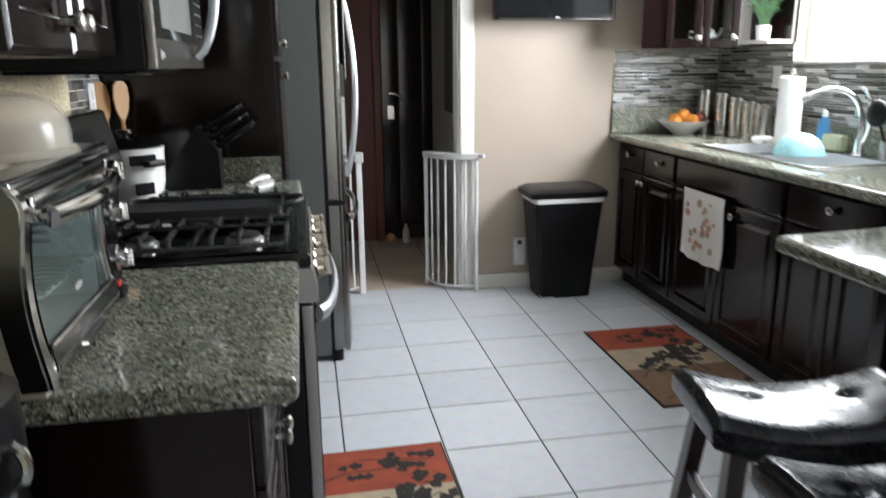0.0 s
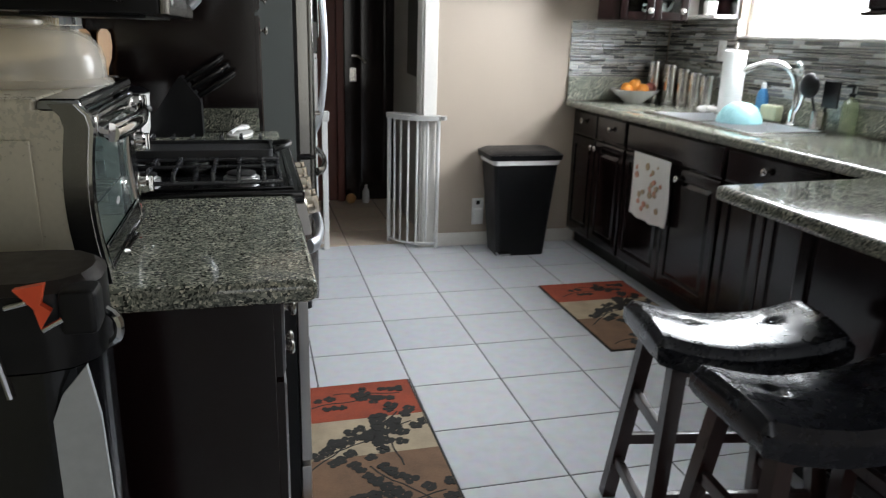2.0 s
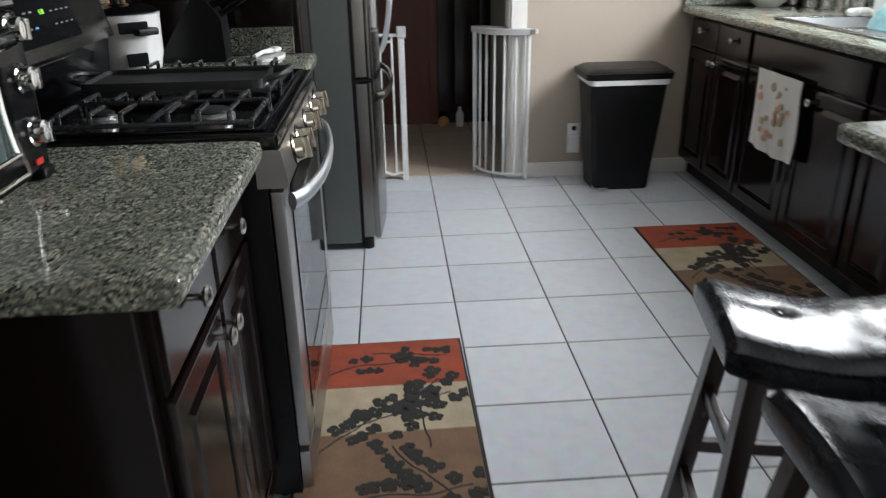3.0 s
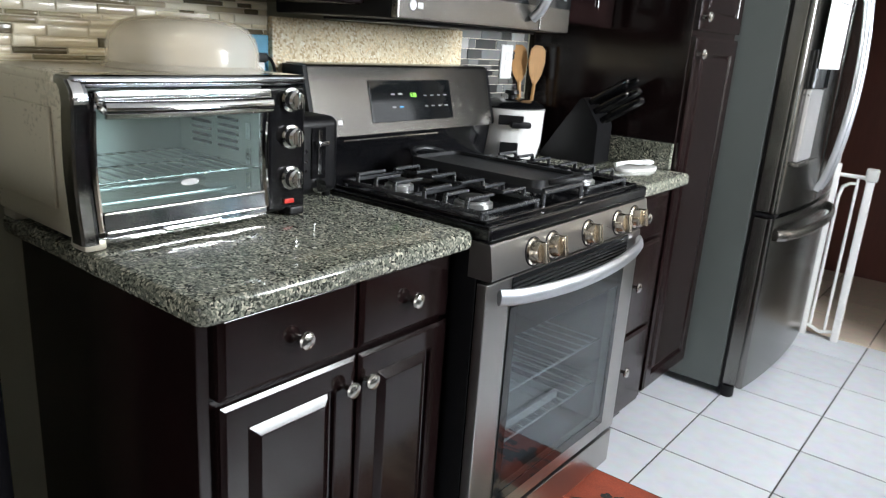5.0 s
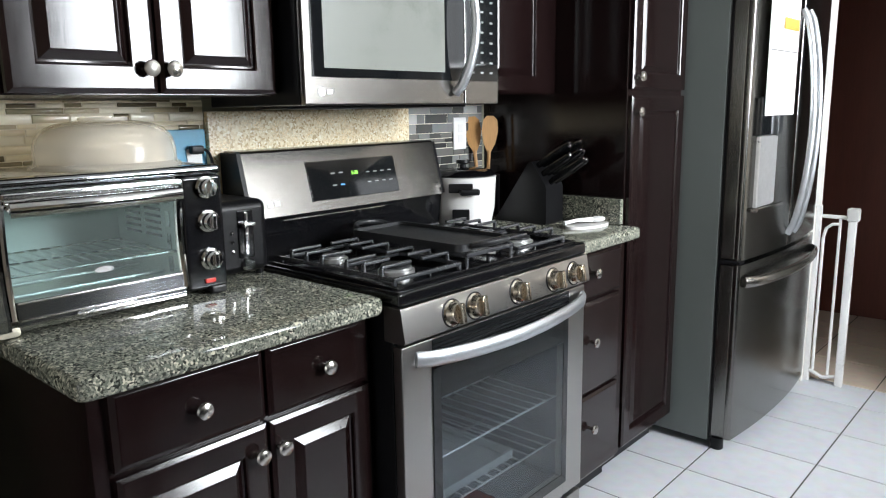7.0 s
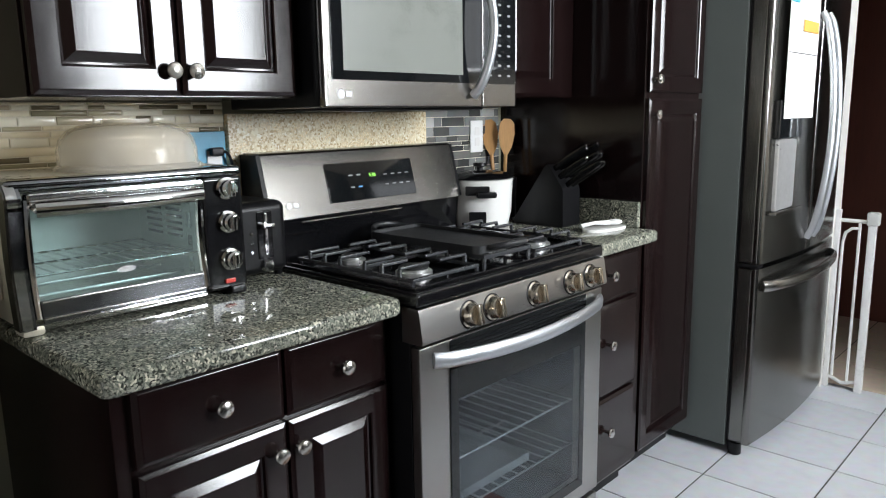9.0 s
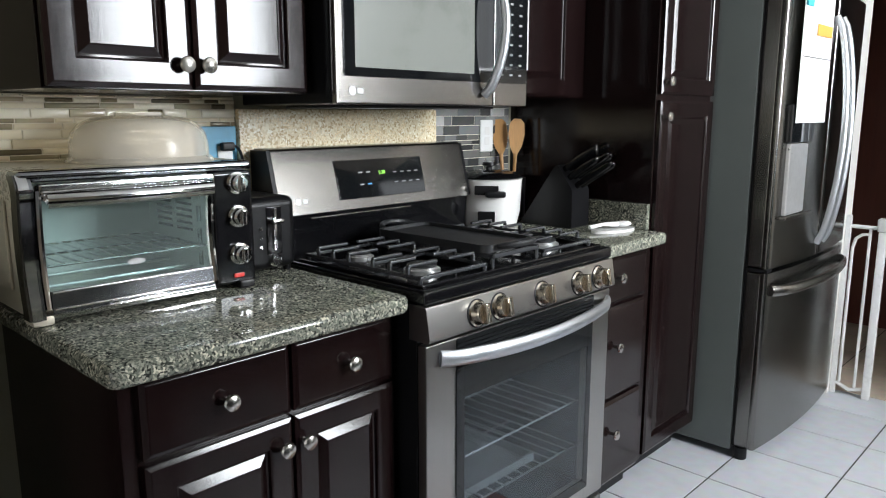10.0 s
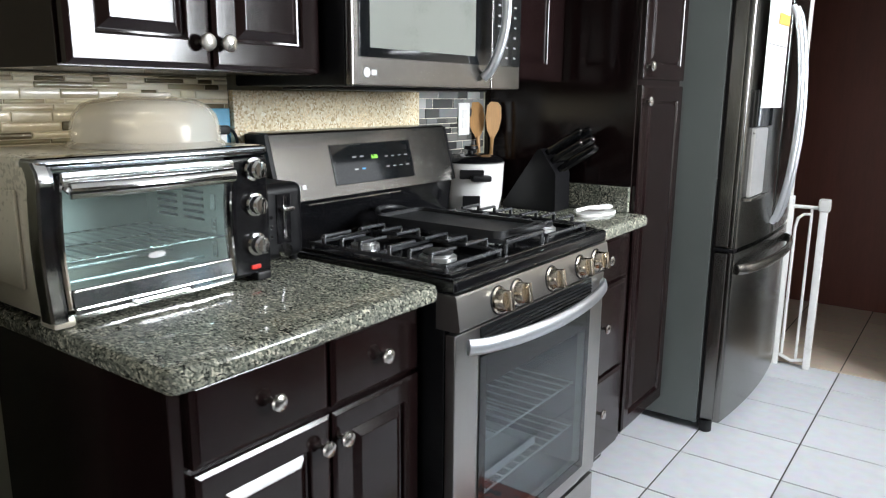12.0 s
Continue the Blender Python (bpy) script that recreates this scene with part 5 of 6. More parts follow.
tv = thing("television", pose(1.15, 4.05, 1.558), "small flat television mounted on the beige wall", "television")
part("bezel", Mesh().box(0, 0.70, -0.02, 0.03, 0, 0.43, 0.006), ENAMEL, tv, "glossy black bezel")
part("screen", Mesh().box(0.02, 0.68, -0.022, -0.0205, 0.03, 0.41), DARK_GLASS, tv)
part("bottom_strip", Mesh().box(0.03, 0.67, -0.0225, -0.0202, 0.004, 0.009), CHROME, tv)
part("badge", Mesh().box(0.345, 0.375, -0.024, -0.0202, 0.010, 0.017, 0.001), LOGO, tv)
part("wall_mount", Mesh().box(0.28, 0.42, 0.0302, 0.1095, 0.12, 0.3, 0.004), BLACK, tv)

# ---------- sink and what stands round it ----------
sk = thing("sink", pose(0, 0, 0.9225), "stainless double bowl sink set into the granite", "sink")
rimw = 0.03
part("rim", Mesh().box(SX0, SX0 + rimw, SY0, SY1, 0, 0.006, 0.002).box(SX1 - 0.08, SX1, SY0, SY1, 0, 0.006, 0.002).box(SX0 + rimw, SX1 - 0.08, SY0, SY0 + rimw, 0, 0.006, 0.002).box(SX0 + rimw, SX1 - 0.08, SY1 - rimw, SY1, 0, 0.006, 0.002).box(SX0 + rimw, SX1 - 0.08, 2.96, 2.99, 0, 0.006, 0.002), STEEL, sk)
BASIN = surface("sink_basin", (0.66, 0.67, 0.68), 0.35, metal=0.45, grain=200)
for y0, y1 in ((SY0 + rimw, 2.96), (2.99, SY1 - rimw)):
    x0, x1, t, d = SX0 + rimw, SX1 - 0.08, 0.003, -0.175
    bowl = part("bowl", Mesh().box(x0, x0 + t, y0, y1, d, 0.0, 0.001).box(x1 - t, x1, y0, y1, d, 0.0, 0.001).box(x0 + t, x1 - t, y0, y0 + t, d, 0.0, 0.001).box(x0 + t, x1 - t, y1 - t, y1, d, 0.0, 0.001).box(x0, x1, y0, y1, d - t, d, 0.001), BASIN, sk, "steel basin")
    part("drain", Mesh().lathe([(0.045, 0), (0.045, 0.003), (0.03, 0.004), (0.028, 0.001), (1e-6, 0.001)], 24, pose((x0 + x1) / 2, (y0 + y1) / 2, d)), CHROME, bowl)
solid("mixing_bowl", Mesh().lathe([(0.142, 0), (0.145, 0.004), (0.135, 0.045), (0.105, 0.095), (0.06, 0.125), (1e-6, 0.135)], 36), TURQUOISE, "turquoise plastic bowl turned over across the sink divider", "bowl", m=pose(2.25, 2.90, 0.929, 0, 0, 0) @ Matrix.Diagonal((0.74, 0.74, 0.72, 1)))
fc = thing("faucet", pose(2.465, 2.80, 0.929), "chrome arched kitchen faucet over the sink", "faucet")
part("base", Mesh().lathe([(0.03, 0), (0.03, 0.006), (0.022, 0.015), (0.019, 0.07), (1e-6, 0.07)], 24), CHROME, fc)
part("spout", Mesh().tube(bezier((0, 0, 0.06), (0.03, 0.0, 0.30), (-0.13, 0.05, 0.32), (-0.225, 0.10, 0.235), 20), [0.0135] * 17 + [0.016, 0.018, 0.018, 0.016], 12), CHROME, fc)
part("lever", Mesh().tube(bezier((0.0, -0.01, 0.06), (0.01, -0.05, 0.10), (0.0, -0.07, 0.24), (-0.05, -0.04, 0.29), 14), [0.011] * 11 + [0.009, 0.008, 0.007, 0.006], 10), CHROME, fc)
pt = thing("paper_towel_roll", pose(2.43, 3.245, 0.9285), "upright white paper towel roll on a holder", "paper towel")
part("roll", Mesh().lathe([(0.05, 0.012), (0.058, 0.014), (0.058, 0.325), (0.05, 0.328), (0.02, 0.328), (0.02, 0.31), (1e-6, 0.31)], 36), PAPER, pt, "white paper roll")
part("holder", Mesh().lathe([(0.07, 0), (0.07, 0.008), (0.012, 0.012), (0.008, 0.34), (0.013, 0.345), (0.012, 0.362), (1e-6, 0.365)], 24), NICKEL, pt)
cans = [(2.44, 4.03, 0.25), (2.465, 3.88, 0.235), (2.48, 3.755, 0.215), (2.49, 3.645, 0.20), (2.50, 3.545, 0.19)]
for x, y, h in cans:
    cn = thing("canister", pose(x, y, 0.9225), "tall shiny steel canister with a flat lid", "canister", "steel canisters by the sink")
    part("body", Mesh().lathe([(0.045, 0), (0.047, 0.003), (0.047, h - 0.02), (0.045, h - 0.018), (1e-6, h - 0.018)], 32), NICKEL, cn)
    part("lid", Mesh().lathe([(0.0485, h - 0.0178), (0.0485, h - 0.003), (0.045, h), (1e-6, h)], 32), CHROME, cn)
fb = thing("fruit_bowl", pose(2.277, 3.98, 0.9225), "pale scalloped bowl filled with oranges and dark fruit", "bowl")
sca = Mesh()
nn = 48
prof = [(0.045, 0.0), (0.05, 0.006), (0.075, 0.03), (0.105, 0.06), (0.118, 0.078), (0.112, 0.078), (0.098, 0.060), (0.068, 0.034), (0.03, 0.02)]
vs = []
for r, h in prof:
    vs += [(1.25 * r * (1 + 0.035 * math.cos(12 * 6.2832 * i / nn) * (h / 0.078)) * math.cos(6.2832 * i / nn), 1.25 * r * (1 + 0.035 * math.cos(12 * 6.2832 * i / nn) * (h / 0.078)) * math.sin(6.2832 * i / nn), h) for i in range(nn)]
sca.add(vs, [(j * nn + i, j * nn + (i + 1) % nn, (j + 1) * nn + (i + 1) % nn, (j + 1) * nn + i) for j in range(len(prof) - 1) for i in range(nn)] + [tuple(reversed(range(nn))), tuple(range((len(prof) - 1) * nn, len(prof) * nn))])
part("bowl", sca, CERAMIC, fb, "pale scalloped bowl")
for i, (x, y, z, m_) in enumerate(((-0.045, 0.0, 0.075, ORANGE), (0.03, -0.03, 0.078, ORANGE), (0.05, 0.04, 0.075, APPLE), (-0.02, 0.05, 0.078, ORANGE), (0.0, 0.0, 0.105, ORANGE), (0.08, -0.01, 0.085, APPLE))):
    solid("orange" if m_ is ORANGE else "apple", Mesh().ball((0, 0, 0), 0.038, 14, (1, 1, 0.92)), m_, "ripe orange in the fruit bowl" if m_ is ORANGE else "dark red apple in the fruit bowl", "fruit", m=pose(2.277 + 1.2 * x, 3.98 + 1.2 * y, 0.9225 + z, 20 * i, 30 * i))
rag = Mesh()
for i in range(7):
    rag.ball((0.035 * math.cos(i * 2.4) * (i / 6) ** 0.5 * 1.6, 0.03 * math.sin(i * 2.4) * (i / 6) ** 0.5 * 1.6, 0.018 - 0.001 * i), 0.026, 10, (1.2, 1, 0.65))
solid("dishcloth", rag, CLOTH, "crumpled white dishcloth by the sink edge", "cloth", m=pose(2.41, 3.385, 0.9285))
sb = thing("soap_dispenser", pose(2.52, 2.52, 0.9225), "clear soap bottle with green liquid and a black pump", "soap dispenser")
part("bottle", Mesh().lathe([(0.03, 0), (0.034, 0.004), (0.034, 0.12), (0.028, 0.14), (0.012, 0.15), (0.012, 0.16)], 28), SOAP, sb)
part("pump", Mesh().lathe([(0.014, 0.1605), (0.014, 0.175), (0.005, 0.177), (0.005, 0.20)], 16).box(-0.035, 0.008, -0.006, 0.006, 0.20, 0.212, 0.003), BLACK, sb, "black pump")
db = thing("dish_soap", pose(2.485, 3.06, 0.9285), "blue dish soap bottle behind the sink", "bottle")
part("bottle", Mesh().lathe([(0.025, 0), (0.03, 0.005), (0.03, 0.10), (0.02, 0.14), (0.011, 0.15)], 24), BLUE_LIQUID, db)
part("cap", Mesh().lathe([(0.013, 0.1505), (0.012, 0.175), (0.005, 0.18), (1e-6, 0.18)], 16), WHITE, db)
solid("sponge_rest", Mesh().box(0, 0.05, 0, 0.13, 0, 0.075, 0.012, 3), surface("pale_green_plastic", (0.42, 0.45, 0.30), 0.4, vary=0.1), "pale green sponge holder behind the sink", "sponge holder", m=pose(2.465, 2.925, 0.9285))
uc = thing("utensil_holder", pose(2.47, 2.64, 0.9285), "small steel cup with black cooking utensils", "utensil holder")
part("cup", Mesh().lathe([(0.03, 0), (0.034, 0.004), (0.036, 0.08), (0.033, 0.08), (0.03, 0.01), (1e-6, 0.01)], 24), STEEL, uc)
part("ladle", Mesh().tube([(0, 0, 0.015), (-0.02, 0.02, 0.10), (-0.035, 0.03, 0.16)], 0.006, 8).ball((-0.045, 0.035, 0.190), 0.056, 12, (0.5, 1, 1)), BLACK, uc, "black ladle")
part("spatula", Mesh().tube([(0.01, -0.01, 0.015), (0.0, -0.03, 0.10)], 0.006, 8).box(-0.004, 0.004, -0.10, -0.005, 0.10, 0.215, 0.003), BLACK, uc, "black spatula")

# dish towel over the sink door
tw = Mesh()
nu, nv_ = 16, 14
vs = []
for layer in (0, 1):
    for j in range(nv_ + 1):
        for i in range(nu + 1):
            u, v = i / nu, j / nv_
            yy = 2.905 + 0.365 * u + 0.012 * math.sin(v * 5 + 1) * (1 - u)
            zz = 0.738 - 0.325 * v - 0.012 * math.sin(3.1 * u) * v
            xx = 1.928 - 0.006 * math.sin(u * 17 + v * 1.5) * (0.3 + v) - 0.004 - layer * 0.004
            vs.append((xx, yy, zz))
w_ = nu + 1
N = w_ * (nv_ + 1)
fs = [(j * w_ + i, j * w_ + i + 1, (j + 1) * w_ + i + 1, (j + 1) * w_ + i) for j in range(nv_) for i in range(nu)]
fs += [tuple(q + N for q in reversed(f)) for f in fs]
ring = [i for i in range(w_)] + [j * w_ + nu for j in range(1, nv_ + 1)] + [nv_ * w_ + i for i in range(nu - 1, -1, -1)] + [j * w_ for j in range(nv_ - 1, 0, -1)]
fs += [(ring[i], ring[(i + 1) % len(ring)], ring[(i + 1) % len(ring)] + N, ring[i] + N) for i in range(len(ring))]
dt = thing("dish_towel", pose(0, 0, 0), "white printed dish towel hanging on the sink cabinet", "towel")
part("cloth", Mesh().add(vs, fs), CLOTH, dt)
r3 = random.Random(8)
for i in range(22):
    y, z, s = r3.uniform(2.95, 3.23), r3.uniform(0.46, 0.70), r3.uniform(0.008, 0.022)
    poly = [(y + s * r3.uniform(0.6, 1) * math.cos(k * 0.9), z + s * r3.uniform(0.6, 1) * math.sin(k * 0.9)) for k in range(7)]
    motif = Mesh().prism(poly, 1.9115 - 0.0001 * i, 1.9145, Matrix(((0, 0, 1, 0), (1, 0, 0, 0), (0, 1, 0, 0), (0, 0, 0, 1))))
    part("print", motif, (PRINT, PRINT_RED)[i % 2], dt, ("brown printed motif", "faded red printed motif")[i % 2])

# ---------- tall black appliance at the counter's end ----------
FRONT = Matrix(((1, 0, 0, 0), (0, 0, -1, 0), (0, 1, 0, 0), (0, 0, 0, 1)))
wd = thing("water_dispenser", pose(-0.37, 0.79, 0), "tall glossy black water dispenser with an orange-red tap", "water dispenser")


def forward(b, d):
    b.v = [(x, y - d, z) for x, y, z in b.v]
    return b


part("body", forward(frustum(0.365, 0.145, 0.365, 0.145, 0.0, 0.925, 0.06), 0.05), ENAMEL, wd)
part("collar", forward(frustum(0.37, 0.15, 0.37, 0.15, 0.928, 1.018, 0.06), 0.05), BLACK, wd)
part("top", forward(frustum(0.37, 0.15, 0.35, 0.13, 1.0185, 1.03, 0.055), 0.05), surface("brown_black_plastic", (0.014, 0.010, 0.008), 0.42, vary=0.2, spec=0.3), wd, "brownish black top")
part("corner_block", Mesh().box(0.150, 0.190, -0.135, -0.09, 0.972, 1.024, 0.008), BLACK, wd)
part("tap", Mesh().prism([(0.110, 1.03), (0.141, 1.035), (0.135, 1.012), (0.145, 1.004), (0.133, 0.984), (0.128, 1.008)], 0.127, 0.137, FRONT), REDORANGE, wd, "orange-red tap lever")
part("tap_pin", Mesh().cyl((0.100, -0.136, 1.010), (0.122, -0.136, 1.015), 0.003, 8), CHROME, wd)
part("tap_pin", Mesh().cyl((0.134, -0.136, 0.982), (0.155, -0.134, 0.993), 0.003, 8), CHROME, wd)
part("side_grip", Mesh().tube(bezier((0.18, -0.06, 0.975), (0.205, -0.07, 0.975), (0.205, -0.07, 0.935), (0.18, -0.06, 0.93), 10), 0.006, 8), CHROME, wd)
part("edge_strip", Mesh().tube([(0.076, -0.1255, 0.99), (0.083, -0.1258, 0.945), (0.09, -0.1255, 0.90)], 0.004, 8), CHROME, wd)
part("cloth", Mesh().prism([(0.135, 0.40), (0.131, 0.63), (0.131, 0.87), (0.143, 0.90), (0.172, 0.935), (0.181, 0.87), (0.188, 0.63), (0.190, 0.40)], 0.1235, 0.132, FRONT), surface("grey_cloth_weave", (0.40, 0.42, 0.43), 0.6, vary=0.12, scale=9), wd, "grey cloth strip")

# ---------- rugs ----------
def rug(name, m, label):
    """Woven mat, 0.50 by 0.86, with colour bands and a branch of dark blossoms."""
    r = thing(name, m, label, "rug", "matching kitchen rugs")
    part("backing", Mesh().box(0, 0.50, 0, 0.86, 0.0005, 0.006, 0.002), RUG_DARK, r, "dark bound edge")
    bands = [(0.008, 0.36, RUG_BROWN), (0.36, 0.59, RUG_BEIGE), (0.59, 0.852, RUG_RED)]
    for y0, y1, mat in bands:
        part("band", Mesh().box(0.008, 0.492, y0, y1, 0.006, 0.009, 0.001), mat, r)
    rg_ = random.Random(3)
    b = Mesh()

    def blossom(x, y, s):
        for k in range(5):
            a = k * 1.2566 + rg_.uniform(0, 1)
            cx, cy = x + s * 0.6 * math.cos(a), y + s * 0.6 * math.sin(a)
            poly = [(cx + s * rg_.uniform(0.45, 0.62) * math.cos(t * 0.785), cy + s * rg_.uniform(0.45, 0.62) * math.sin(t * 0.785)) for t in range(8)]
            b.prism([(min(0.49, max(0.01, px)), min(0.85, max(0.01, py))) for px, py in poly], 0.0088, 0.0094 + 0.00004 * (len(b.v) // 16 % 40))

    def branch(x, y, a, n, s):
        path = []
        for i in range(n):
            path.append((min(0.48, max(0.02, x)), min(0.84, max(0.02, y)), 0.0094))
            a += rg_.uniform(-0.28, 0.28)
            x, y = x + 0.035 * math.cos(a), y + 0.035 * math.sin(a)
            if i > 1:
                for side in (-1, 1):
                    if rg_.random() < 0.62:
                        blossom(x + side * 0.034 * math.sin(a), y - side * 0.034 * math.cos(a), s * rg_.uniform(0.8, 1.2))
        b.tube(path, 0.0032, 5, 0.2)
    branch(0.05, 0.28, 0.95, 15, 0.023)
    branch(0.10, 0.36, 0.25, 12, 0.022)
    branch(0.36, 0.28, 1.5, 9, 0.022)
    branch(0.06, 0.66, 0.5, 9, 0.020)
    branch(0.05, 0.06, 0.5, 13, 0.023)
    branch(0.20, 0.78, 0.0, 8, 0.019)
    branch(0.40, 0.10, 2.0, 8, 0.022)
    tagged(part("blossom_pattern", b, RUG_DARK, r, "charcoal blossom pattern"), kind="stuff")
    return r


rug("kitchen_rug", pose(0.045, 1.503, 0, 0, 0, 0.6), "rust, beige and brown floral rug before the stove")
rug("kitchen_rug", pose(1.447, 2.453, 0), "rust, beige and brown floral rug before the sink")


# ---------- stools ----------
def stool(m, label):
    s = thing("saddle_stool", m, label, "stool", "saddle stools at the breakfast bar")
    L, D, H = 0.48, 0.265, 0.638
    nx, ny = 40, 24
    verts, faces = [], []
    tufts = [(-0.112, 0.02), (0.112, 0.02)]
    for j in range(ny + 1):
        for i in range(nx + 1):
            u, v = -1 + 2 * i / nx, -1 + 2 * j / ny
            x, y = u * L / 2, v * D / 2
            sad = 0.045 * u * u
            edge = 0.022 * (max(0, (abs(u) - 0.92) / 0.08) ** 2 + max(0, (abs(v) - 0.88) / 0.12) ** 2)
            z = H - 0.045 + sad - edge + 0.012 * (1 - v * v)
            for tx, ty in tufts:
                d = math.hypot(x - tx, y - ty)
                z -= 0.016 * math.exp(-(d / 0.016) ** 2)
                if d < 0.09:
                    z -= 0.0045 * abs(math.cos(2 * math.atan2(y - ty, x - tx))) ** 10 * math.exp(-d / 0.04)
            z += 0.0034 * noise.noise((x * 11, y * 11, 3)) + 0.0011 * noise.noise((x * 28, y * 24, 7))
            verts.append((x, y, z))
    w = nx + 1
    faces += [(j * w + i, j * w + i + 1, (j + 1) * w + i + 1, (j + 1) * w + i) for j in range(ny) for i in range(nx)]
    rim = [i for i in range(w)] + [j * w + nx for j in range(1, ny + 1)] + [ny * w + i for i in range(nx - 1, -1, -1)] + [j * w for j in range(ny - 1, 0, -1)]
    k, n = len(verts), len(rim)
    for drop, grow in ((0.012, 1.012), (0.045, 1.012), (0.06, 0.97)):
        verts += [(verts[q][0] * grow, verts[q][1] * grow, H - 0.045 + 0.045 * (verts[q][0] / (L / 2)) ** 2 - 0.018 - drop) for q in rim]
    prev = rim
    for lvl in range(3):
        cur = [k + lvl * n + q for q in range(n)]
        faces += [(prev[q], prev[(q + 1) % n], cur[(q + 1) % n], cur[q]) for q in range(n)]
        prev = cur
    faces.append(tuple(prev))
    part("seat", Mesh().add(verts, faces), LEATHER, s, "tufted black leather saddle seat")
    for tx, ty in tufts:
        part("button", Mesh().ball((tx, ty, H - 0.045 + 0.012 + 0.045 * (tx / (L / 2)) ** 2 - 0.010), 0.009, 10, (1, 1, 0.5)), LEATHER, s)
    feet = {}
    for sx in (-1, 1):
        for sy in (-1, 1):
            t, f = Vector((sx * 0.175, sy * 0.10, H - 0.085)), Vector((sx * 0.225, sy * 0.165, 0))
            feet[sx, sy] = (t, f)
            b = Mesh()
            a = 0.019
            b.add([(f.x + i * a, f.y + j * a, 0) for i, j in ((-1, -1), (1, -1), (1, 1), (-1, 1))] + [(t.x + i * a, t.y + j * a, t.z) for i, j in ((-1, -1), (1, -1), (1, 1), (-1, 1))],
                  [(3, 2, 1, 0), (4, 5, 6, 7)] + [(q, (q + 1) % 4, (q + 1) % 4 + 4, q + 4) for q in range(4)])
            part("leg", b, STOOL_WOOD, s)

    def at(sx, sy, z):
        t, f = feet[sx, sy]
        return f + (t - f) * (z / t.z)
    for sy in (-1, 1):
        for z in (0.20,):
            p, q = at(-1, sy, z), at(1, sy, z)
            part("stretcher", Mesh().box(p.x, q.x, p.y - 0.010, p.y + 0.010, z - 0.016, z + 0.016, 0.003), STOOL_WOOD, s)
    for sx in (-1, 1):
        for z in (0.13, 0.36):
            p, q = at(sx, -1, z), at(sx, 1, z)
            part("stretcher", Mesh().box(p.x - 0.010, p.x + 0.010, p.y, q.y, z - 0.016, z + 0.016, 0.003), STOOL_WOOD, s)
    part("apron", Mesh().box(-0.18, 0.18, -0.105, -0.085, H - 0.125, H - 0.085, 0.003).box(-0.18, 0.18, 0.085, 0.105, H - 0.125, H - 0.085, 0.003), STOOL_WOOD, s)
    return s


s1 = stool(pose(1.157, 1.326, 0, 0, 0, -10.7), "dark wooden stool with tufted black leather saddle seat, by the bar")
copy_thing(s1, pose(1.128, 0.957, 0, 0, 0, -3.5))

# ---------- floor pieces ----------
base = structure("floor", Mesh().box(XW, XE, YS, YN2, -0.06, -0.003), GROUT, "white glazed floor tiles with dark joints")
PX, PY, OX, OY, J = 0.354, 0.336, 0.543, 2.648, 0.0032
tile_meshes = {}


def tile(parent, x0, x1, y0, y1, mat, name="tile"):
    w, d = round(x1 - x0, 3), round(y1 - y0, 3)
    if (w, d, mat.name) not in tile_meshes:
        tile_meshes[w, d, mat.name] = Mesh().panel(-w / 2, w / 2, -d / 2, d / 2, 0.002, [(0, -0.0015), (0.0025, -0.003)]).mesh(name, mat)
    ob = new(name, tile_meshes[w, d, mat.name])
    ob.parent = parent
    ob.matrix_basis = pose((x0 + x1) / 2, (y0 + y1) / 2, -0.003, -90)
    return ob


for i in range(-4, 7):
    for j in range(-16, 6):
        x0, x1 = max(XW, OX + i * PX + J), min(XE, OX + (i + 1) * PX - J)
        y0, y1 = max(YS, OY + j * PY + J), min(YN2 - 0.03, OY + (j + 1) * PY - J)
        if x1 - x0 > 0.02 and y1 - y0 > 0.02:
            tile(base, x0, x1, y0, y1, TILE)
hall = structure("floor_hall", Mesh().box(-1.1, 1.18, YN2 + 0.001, HALL_Y, -0.06, -0.003), GROUT, "tan floor tiles of the hall")
structure("threshold", Mesh().box(XW, XE, YN2 - 0.028, YN2 - 0.002, -0.05, 0.002, 0.001), HALL_TILE, "tan tile strip in the doorway")
for i in range(-6, 4):
    for j in range(4):
        x0, x1 = max(-1.1, OX + i * PX + J), min(1.06, OX + (i + 1) * PX - J)
        y0, y1 = YN2 + 0.004 + j * 0.33, min(HALL_Y, YN2 + 0.004 + (j + 1) * 0.33 - 2 * J)
        if x1 - x0 > 0.02:
            tile(hall, x0, x1, y0, y1, HALL_TILE)


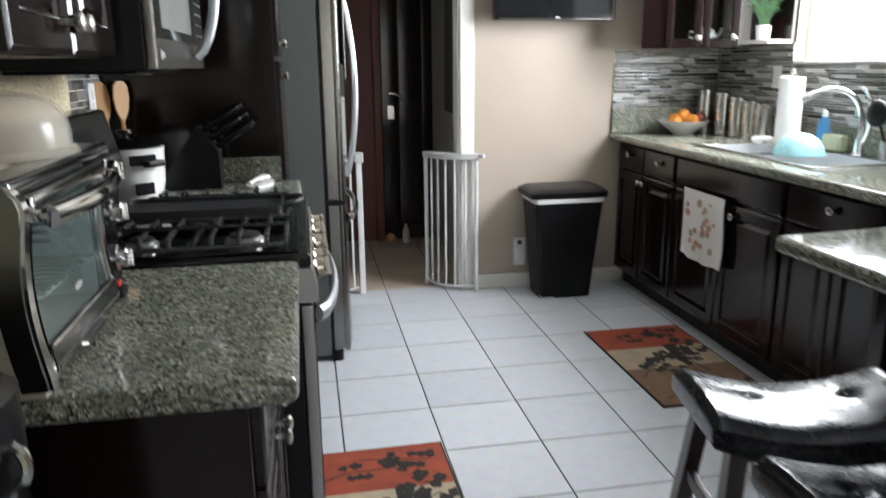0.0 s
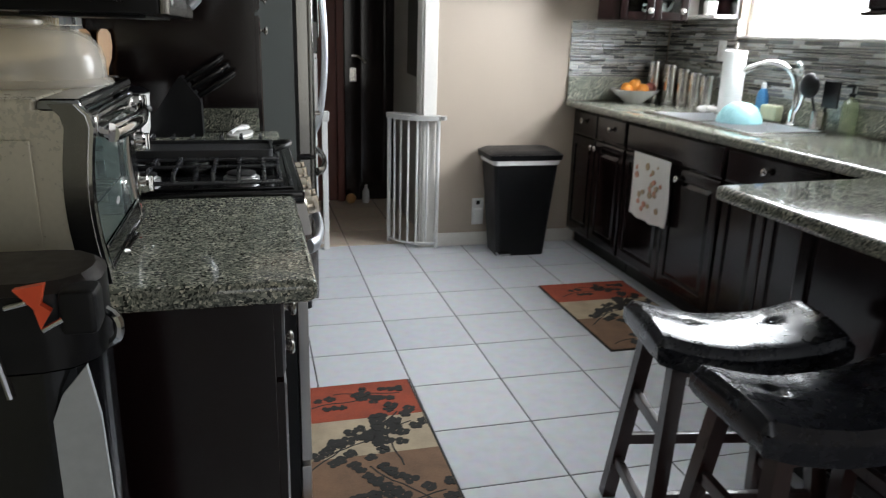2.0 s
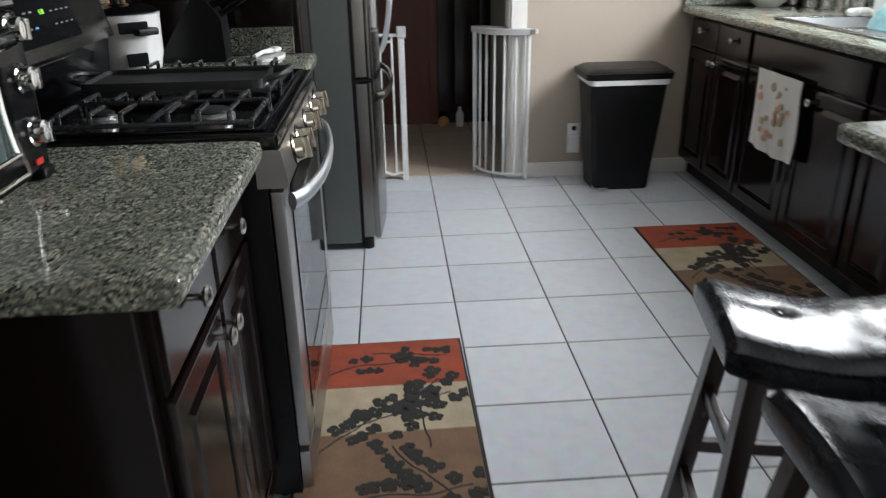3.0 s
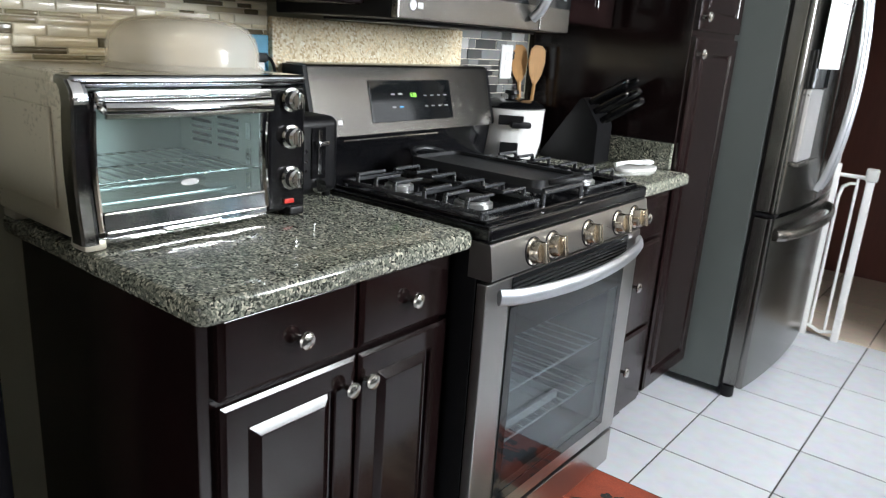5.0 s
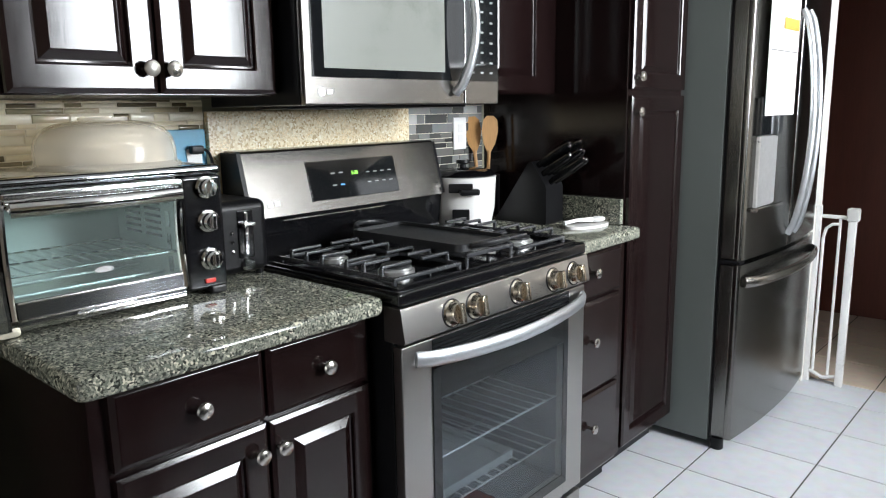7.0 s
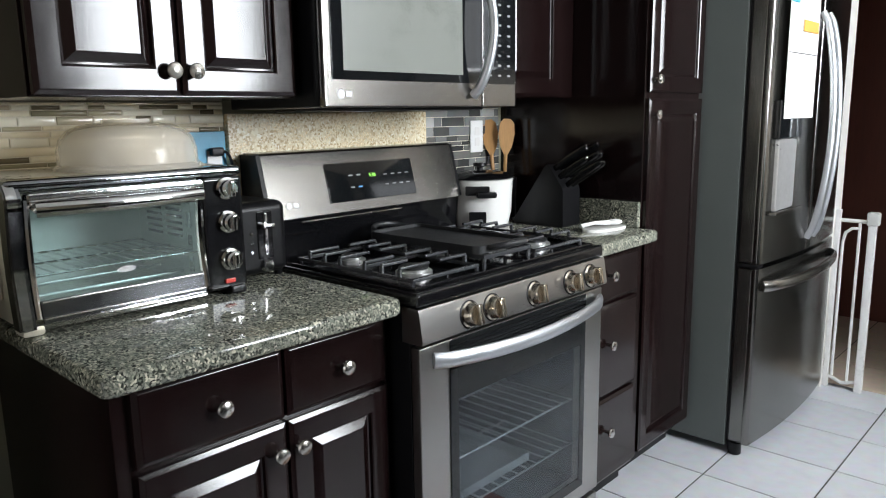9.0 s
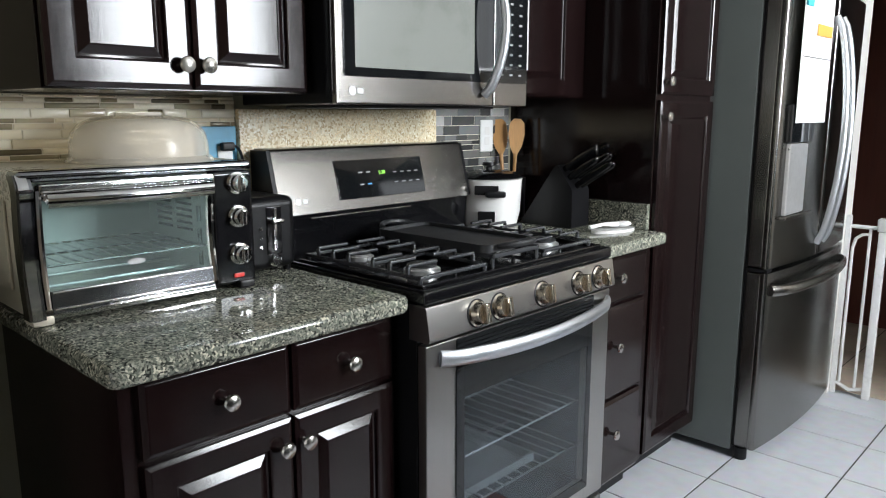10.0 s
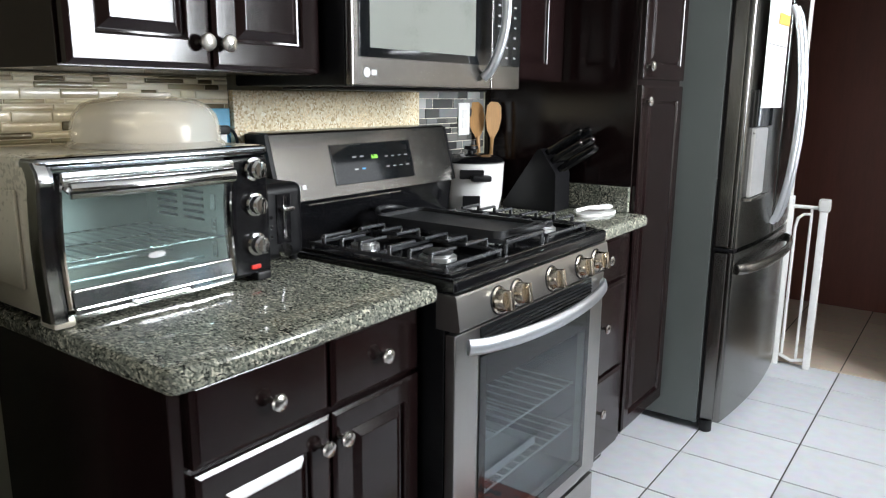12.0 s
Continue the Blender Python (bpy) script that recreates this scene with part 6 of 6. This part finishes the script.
# ---------- mosaic splashbacks ----------
def mosaic(name, m, length, z0, z1, mat, seed, lmin, lmax, label, pitch=0.0262):
    """Rows of long glass and stone strips on a wall; local x along the wall, facing -y."""
    w = thing(name, m, label, "backsplash")
    part("mortar", Mesh().box(0, length, -0.004, 0.0, z0, z1), MOSAIC_GROUT, w)
    r = random.Random(seed)
    shapes = {}
    cuts, z = [], z0
    while z < z1 - 0.006:
        h = pitch * r.choice((0.6, 0.75, 1.1, 1.25))
        cuts.append((z, min(z + h, z1)))
        z += h
    for za, zb in cuts:
        h = round(zb - za, 4)
        x = -r.uniform(0, 0.08)
        while x < length - 0.006:
            q = round(r.uniform(lmin, lmax) / 0.02) * 0.02
            a, b_ = max(0.001, x), min(length - 0.001, x + q - 0.0025)
            x += q
            if b_ - a < 0.008 or h < 0.006:
                continue
            d = r.choice((0.007, 0.008, 0.0095))
            key = (round(b_ - a, 3), h, d)
            if key not in shapes:
                shapes[key] = Mesh().panel(-key[0] / 2, key[0] / 2, -h / 2 + 0.001, h / 2 - 0.001, -0.003, [(0, -d + 0.0022), (0.0030, -d)]).mesh("tile", mat)
            ob = new("tile", shapes[key])
            ob.parent = w
            ob.matrix_basis = pose((a + b_) / 2, 0, (za + zb) / 2, r.uniform(-0.7, 0.7), 0, r.uniform(-0.5, 0.5))
    return w


mosaic("mosaic_backsplash", west(0.965, -0.576), 0.618, 1.02, 1.345, MOSAIC_WARM_LIT, 4, 0.035, 0.12, "beige and brown glass strip mosaic above the counter, coloured as warmly lit", 0.0185)
mosaic("mosaic_backsplash", west(2.337, -0.576), 0.41, 1.02, 1.354, MOSAIC_COOL, 2, 0.04, 0.13, "grey glass strip mosaic behind the slow cooker")
mosaic("mosaic_backsplash", pose(1.905, YN - 0.003, 0), 0.668, 1.065, 1.40, MOSAIC_COOL, 3, 0.05, 0.16, "grey and white glass strip mosaic on the end wall", 0.0175)
mosaic("mosaic_backsplash", east(4.13, XE - 0.003), 0.675, 1.035, 1.42, MOSAIC_COOL, 4, 0.06, 0.18, "grey glass strip mosaic in the corner by the canisters", 0.0185)
mosaic("mosaic_backsplash", east(3.449, XE - 0.003), 1.157, 1.035, 1.313, MOSAIC_COOL, 5, 0.07, 0.2, "grey glass strip mosaic below the window", 0.0185)
mosaic("mosaic_backsplash", east(2.289, XE - 0.003), 0.75, 1.035, 1.40, MOSAIC_COOL, 6, 0.07, 0.2, "grey glass strip mosaic beyond the window", 0.0195)
